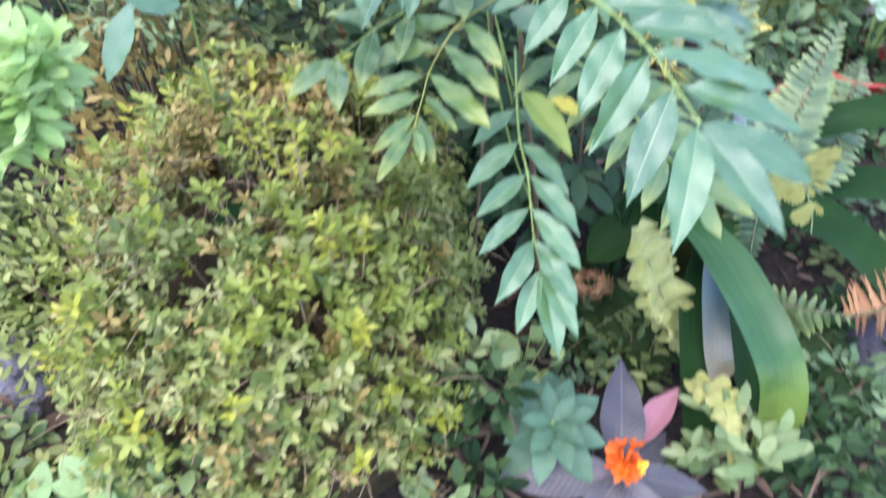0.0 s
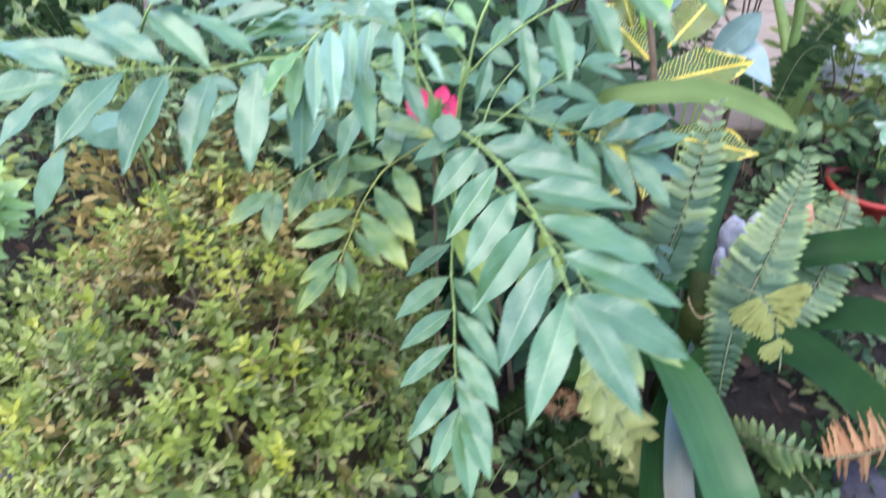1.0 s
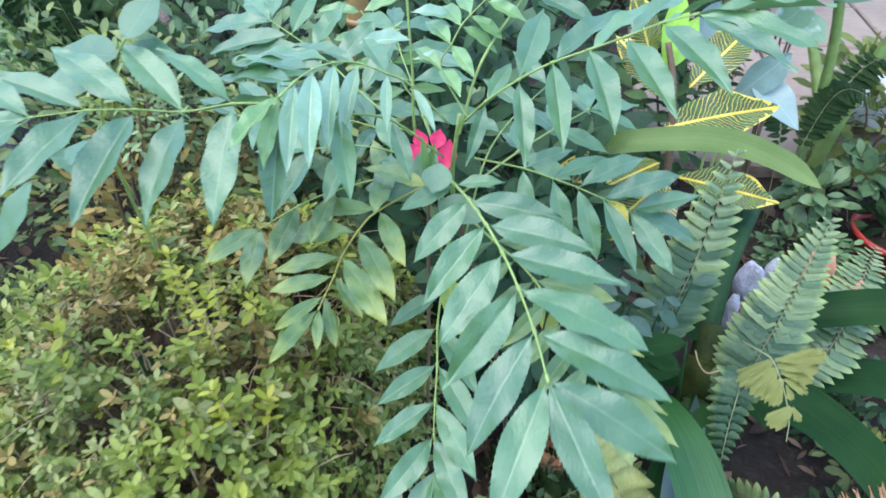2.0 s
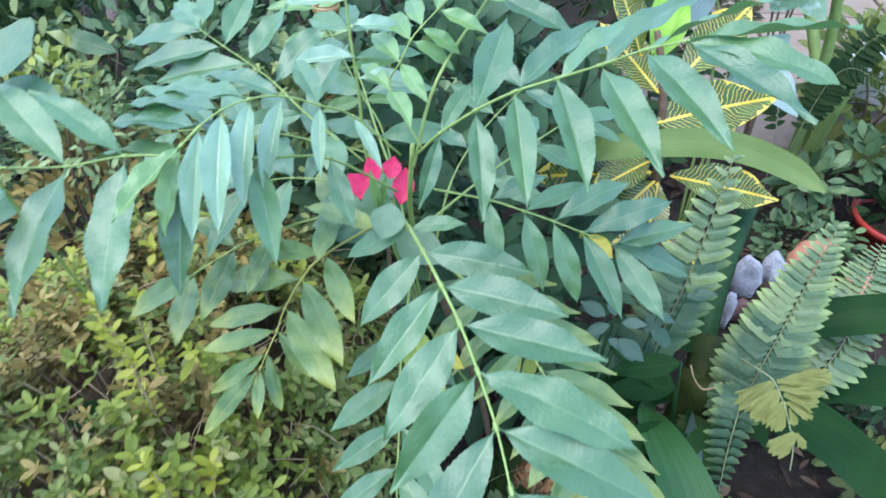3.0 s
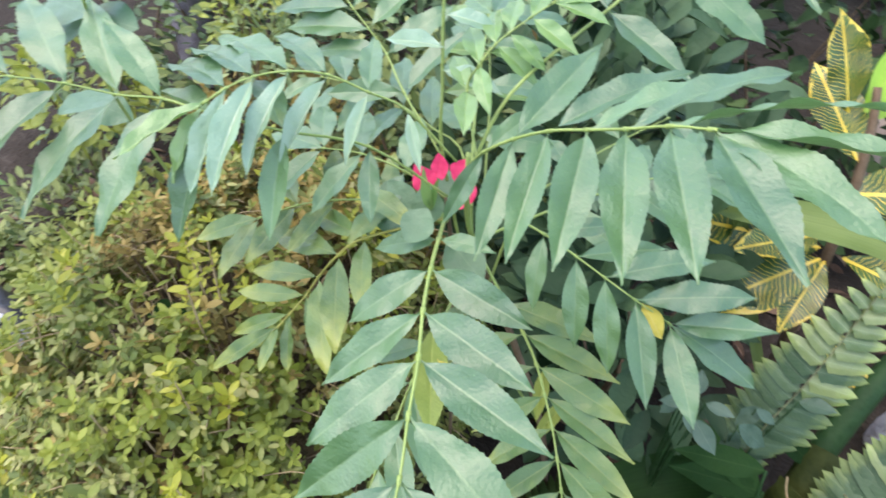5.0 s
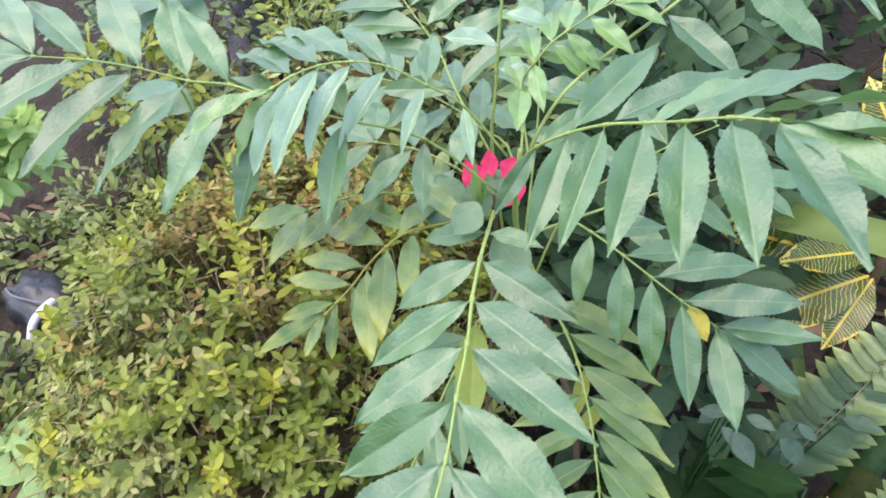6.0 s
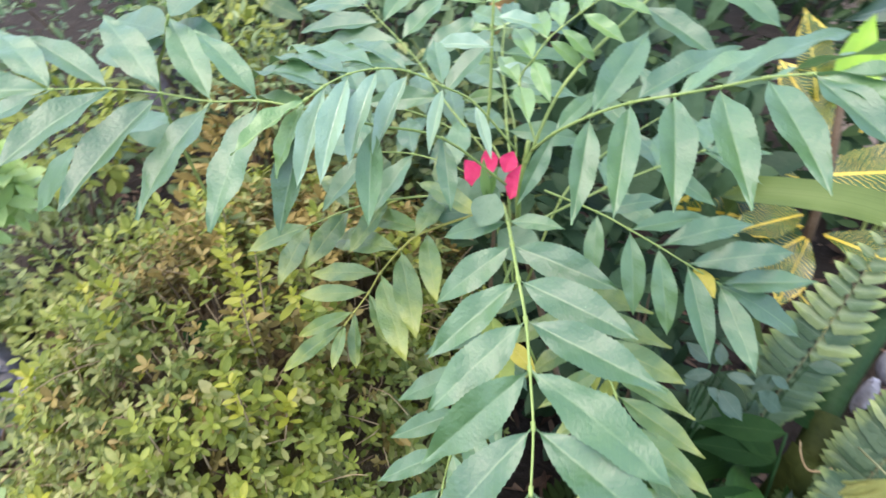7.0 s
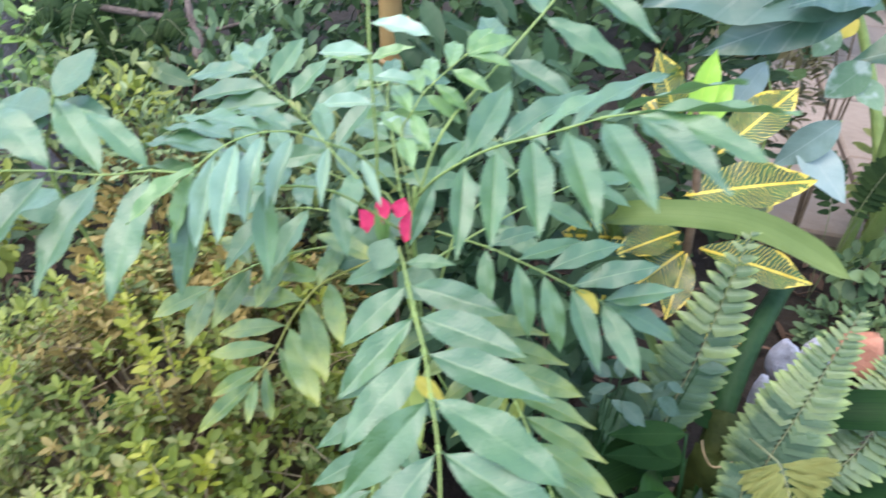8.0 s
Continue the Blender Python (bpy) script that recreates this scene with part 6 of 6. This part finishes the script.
spotted = thing("spotted_leaf_plant", (0.56, 1.42, ground_z(0.56, 1.42)), "thin-stalked plant with rounded variegated leaves, one yellow", "plant")
ROUNDED = [blade("leaf", mt, width=0.72, peak=0.48, fold=0.06, droop=0.10, rows=12, blunt=0.15) for mt in (M_VARI, M_YELLOWED)]
for b, t, k in (((0.50, 1.40, 0.440), (0.47, 1.36, 0.405), 0), ((0.56, 1.385, 0.395), (0.505, 1.35, 0.345), 0), ((0.545, 1.38, 0.37), (0.59, 1.34, 0.34), 0), ((0.535, 1.45, 0.445), (0.505, 1.43, 0.415), 1)):
    bm = bmesh.new()
    tube_bm(bm, bend([(0.56, 1.42, ground_z(0.56, 1.42) - 0.01), Vector((0.55, 1.42, 0.2)).lerp(Vector(b), 0.4), b], 4), 0.0025, 0.0014, 6)
    part("stem", bm, M_BROWNSTALK, spotted)
    hang("leaf", ROUNDED[k], spotted, aim(b, t, (0.1, -0.6, 0.7)), "yellowed rounded leaf" if k else "")

# ---- pot ----
pot = thing("flower_pot", (0.865, 1.345, -0.135), "red plastic pot holding a pale variegated plant", "pot")
bm = bmesh.new()
prof = ((0.062, 0.0), (0.085, 0.11), (0.094, 0.112), (0.095, 0.128), (0.088, 0.128), (0.080, 0.10), (0.06, 0.02))
rings = [[bm.verts.new((0.865 + math.cos(a) * r, 1.345 + math.sin(a) * r, -0.135 + z * 0.78)) for a in (2 * math.pi * q / 28 for q in range(28))] for r, z in prof]
for a, b in zip(rings, rings[1:]):
    for q in range(28):
        bm.faces.new((a[q], a[(q + 1) % 28], b[(q + 1) % 28], b[q]))
part("body", bm, M_POT, pot)
bm = bmesh.new()
ring = [bm.verts.new((0.865 + math.cos(a) * 0.079, 1.345 + math.sin(a) * 0.079, -0.055 + 0.006 * math.sin(q * 5.1))) for q, a in enumerate(2 * math.pi * i / 24 for i in range(24))]
mid = bm.verts.new((0.865, 1.345, -0.047))
for i in range(24):
    bm.faces.new((ring[i], ring[(i + 1) % 24], mid))
part("soil", bm, M_DIRT, pot)
VARI = [blade("leaf", M_VARI, width=0.6, peak=0.45, fold=0.08, droop=0.15, rows=12, blunt=0.1, wphase=p) for p in (0.0, 2.0)]
pv = thing("variegated_plant", (0.865, 1.345, -0.02), "pale variegated plant growing in the red pot", "plant")
ends = []
for q in range(9):
    a = q * 2.4
    e = Vector((0.865 + math.cos(a) * (0.04 + 0.012 * q), 1.355 + math.sin(a) * (0.03 + 0.01 * q), 0.10 + 0.022 * ((q * 4) % 9)))
    ends.append(e)
    bm = bmesh.new()
    tube_bm(bm, bend([(0.865, 1.345, -0.058), Vector((0.865, 1.345, 0.05)).lerp(e, 0.4), e], 4), 0.003, 0.0015, 5)
    part("stem", bm, M_RACHIS, pv)
for q, e in enumerate(ends):
    for w in range(3):
        a = q * 2.4 + w * 1.9
        hang("leaf", rng.choice(VARI), pv, aim(e, e + Vector((math.cos(a) * 0.06, math.sin(a) * 0.05, 0.005)), (0, -0.4, 1)))

for x, y, z, k in ((0.78, 1.40, 0.06, 71), (0.83, 1.16, -0.07, 72), (0.87, 1.40, 0.06, 73), (0.74, 1.14, -0.08, 74), (0.68, 1.36, 0.02, 75)):
    leafy("undergrowth", (x, y, z), (0.05, 0.04, 0.035), 55, 0.038, M_MID if k % 2 else M_BACK, "green leafy weeds beside the red pot", k, 0.5, stems=2, category="undergrowth")

leafy("leafy_potted_weed", (0.865, 1.345, -0.02), (0.075, 0.07, 0.05), 130, 0.036, M_BACK, "dark green weed growing over the rim of the pot", 76, 0.5, stems=3, category="plant")

# ---- stones and odds and ends ----
stone("stone", (0.534, 1.127, -0.045), (0.026, 0.020, 0.050), M_LILAC, "pale lilac-grey rough stone among the ferns", 1)
stone("stone", (0.584, 1.150, -0.035), (0.022, 0.018, 0.040), M_LILAC, "pale lilac-grey rough stone among the ferns", 14)
stone("stone", (0.492, 1.045, -0.056), (0.012, 0.012, 0.046), M_LILAC, "pale lilac-grey rough stone among the ferns", 2)
stone("stone", (0.520, 1.075, -0.075), (0.030, 0.022, 0.030), M_CLAY_DARK, "red-brown lump of fired clay", 6)
stone("stone", (0.66, 1.19, -0.05), (0.045, 0.035, 0.06), M_CLAY, "orange-pink lump of fired clay", 3)
stone("stone", (0.72, 1.14, -0.06), (0.035, 0.03, 0.04), M_CLAY, "orange-pink lump of fired clay", 4)
stone("stone", (0.56, 1.04, -0.06), (0.03, 0.03, 0.04), M_CLAY, "orange-pink lump of fired clay", 5)
stone("boulder", (0.98, 1.86, 0.02), (0.16, 0.12, 0.12), M_WHITE, "large white sunlit boulder", 6, "boulder")
stone("stone", (-0.56, 0.47, -0.01), (0.075, 0.05, 0.035), M_GREY, "flat grey stone on the soil", 7)
stone("stone", (-0.535, 0.44, -0.01), (0.045, 0.035, 0.03), M_GREY, "flat grey stone on the soil", 8)
stone("stone", (-0.60, 0.52, -0.02), (0.06, 0.06, 0.03), M_GREY, "flat grey stone on the soil", 9)
# Added lump in place of a patch of purplish dark soil.
stone("stone", (0.62, 0.62, -0.08), (0.07, 0.05, 0.035), M_SOIL_LUMP, "flat dark lump standing in for purplish dark soil", 12)

bag = thing("black_nursery_bag", (-0.645, 0.445, -0.04), "crumpled black plastic nursery bag lying on the soil", "bag")
bm = bmesh.new()
bmesh.ops.create_uvsphere(bm, u_segments=24, v_segments=14, radius=1.0)
for v in bm.verts:
    d = v.co.copy()
    k = 1 + 0.25 * noise.noise(d * 2.2) + 0.12 * noise.noise(d * 6)
    k *= 1 + 0.22 * abs(noise.noise(d * 4 + Vector((5, 0, 0))))
    v.co = Vector((-0.655 + d.x * 0.07 * k, 0.462 + d.y * 0.045 * k, 0.0 + max(d.z, -0.5) * 0.036 * k))
part("body", bm, M_BLACK, bag)
bm = bmesh.new()
tube_bm(bm, bend([(-0.705, 0.435, 0.022), (-0.665, 0.43, 0.036), (-0.625, 0.445, 0.036), (-0.60, 0.47, 0.022)], 5), 0.0022, 0.0018, 6)
part("rim", bm, M_GREY, bag, "pale folded rim")
pipe = thing("pipe", (-0.62, 0.43, -0.02), "short bent white plastic pipe beside the stones", "pipe")
bm = bmesh.new()
tube_bm(bm, bend([(-0.605, 0.405, -0.01), (-0.61, 0.425, 0.02), (-0.615, 0.455, 0.03), (-0.622, 0.475, 0.018)], 5), 0.0062, 0.0062, 10, False)
part("tube", bm, M_PIPE, pipe)

pole = thing("bamboo_pole", (-0.24, 1.32, -0.1), "upright bamboo pole behind the shrub", "pole")
bm = bmesh.new()
tube_bm(bm, [(-0.24, 1.32, -0.12 + 0.1 * i) for i in range(16)], 0.022, 0.019, 14)
part("culm", bm, M_POLE, pole)
for z in (0.05, 0.32, 0.58, 0.86, 1.12):
    bm = bmesh.new()
    tube_bm(bm, [(-0.24, 1.32, z - 0.006), (-0.24, 1.32, z), (-0.24, 1.32, z + 0.006)], 0.0245, 0.0245, 14)
    part("node_ring", bm, M_POLE, pole)

dead = thing("fallen_branch", (-0.50, 1.30, 0.1), "grey forked dead branch behind the bush", "branch")
bm = bmesh.new()
tube_bm(bm, bend([(-0.46, 1.22, -0.1), (-0.45, 1.24, 0.12), (-0.501, 1.117, 0.340), (-0.537, 1.159, 0.376), (-0.581, 1.185, 0.393), (-0.749, 1.180, 0.403)], 5), 0.013, 0.006, 8)
tube_bm(bm, bend([(-0.563, 1.174, 0.388), (-0.520, 1.186, 0.387), (-0.487, 1.225, 0.391)], 5), 0.006, 0.003, 7)
tube_bm(bm, bend([(-0.549, 1.167, 0.382), (-0.607, 1.240, 0.425), (-0.649, 1.292, 0.458)], 5), 0.008, 0.004, 7)
part("limb", bm, M_BARK, dead)

berry = thing("red_berries", (-0.19, 1.25, -0.08), "small cluster of orange-red berries on a thin stalk", "berry")
bm = bmesh.new()
tube_bm(bm, bend([(-0.19, 1.25, -0.09), (-0.19, 1.24, 0.2), (-0.18, 1.22, 0.42)], 4), 0.003, 0.0015, 5)
part("stalk", bm, M_RACHIS, berry)
for q in range(7):
    bm = bmesh.new()
    bmesh.ops.create_icosphere(bm, subdivisions=2, radius=0.008, matrix=Matrix.Translation((-0.18 + 0.012 * math.cos(q * 2.4), 1.22 + 0.012 * math.sin(q * 2.4), 0.42 + 0.006 * (q % 3))))
    part("berry", bm, M_ORANGE, berry)

# ---- litter ----
bm = bmesh.new()
lr = random.Random(9)
for q in range(1500):
    x, y = lr.uniform(-0.95, 1.1), lr.uniform(0.1, 1.7)
    z = ground_z(x, y) + lr.uniform(0.001, 0.02)
    a = lr.uniform(0, 6.28)
    ln = lr.uniform(0.015, 0.06)
    b = Vector((x, y, z))
    leaf_bm(bm, aim(b, b + Vector((math.cos(a), math.sin(a), lr.uniform(-0.15, 0.25))) * ln, (lr.uniform(-0.5, 0.5), lr.uniform(-0.5, 0.5), 1)), lr, lr.uniform(0.15, 0.5))
for q in range(160):
    x, y, a = lr.uniform(-0.9, 0.9), lr.uniform(0.15, 1.5), lr.uniform(0, 6.28)
    ln = lr.uniform(0.03, 0.12)
    z = ground_z(x, y) + 0.006
    tube_bm(bm, [(x, y, z), (x + math.cos(a) * ln * 0.5, y + math.sin(a) * ln * 0.5, z + lr.uniform(0, 0.015)), (x + math.cos(a) * ln, y + math.sin(a) * ln, z)], 0.0016, 0.0008, 4, False)
litter = new("leaf_litter", mesh_of("leaf_litter", bm, M_LITTER))
tagged(litter, "brown dead leaves and twigs scattered on the soil", "leaf litter", kind="stuff")
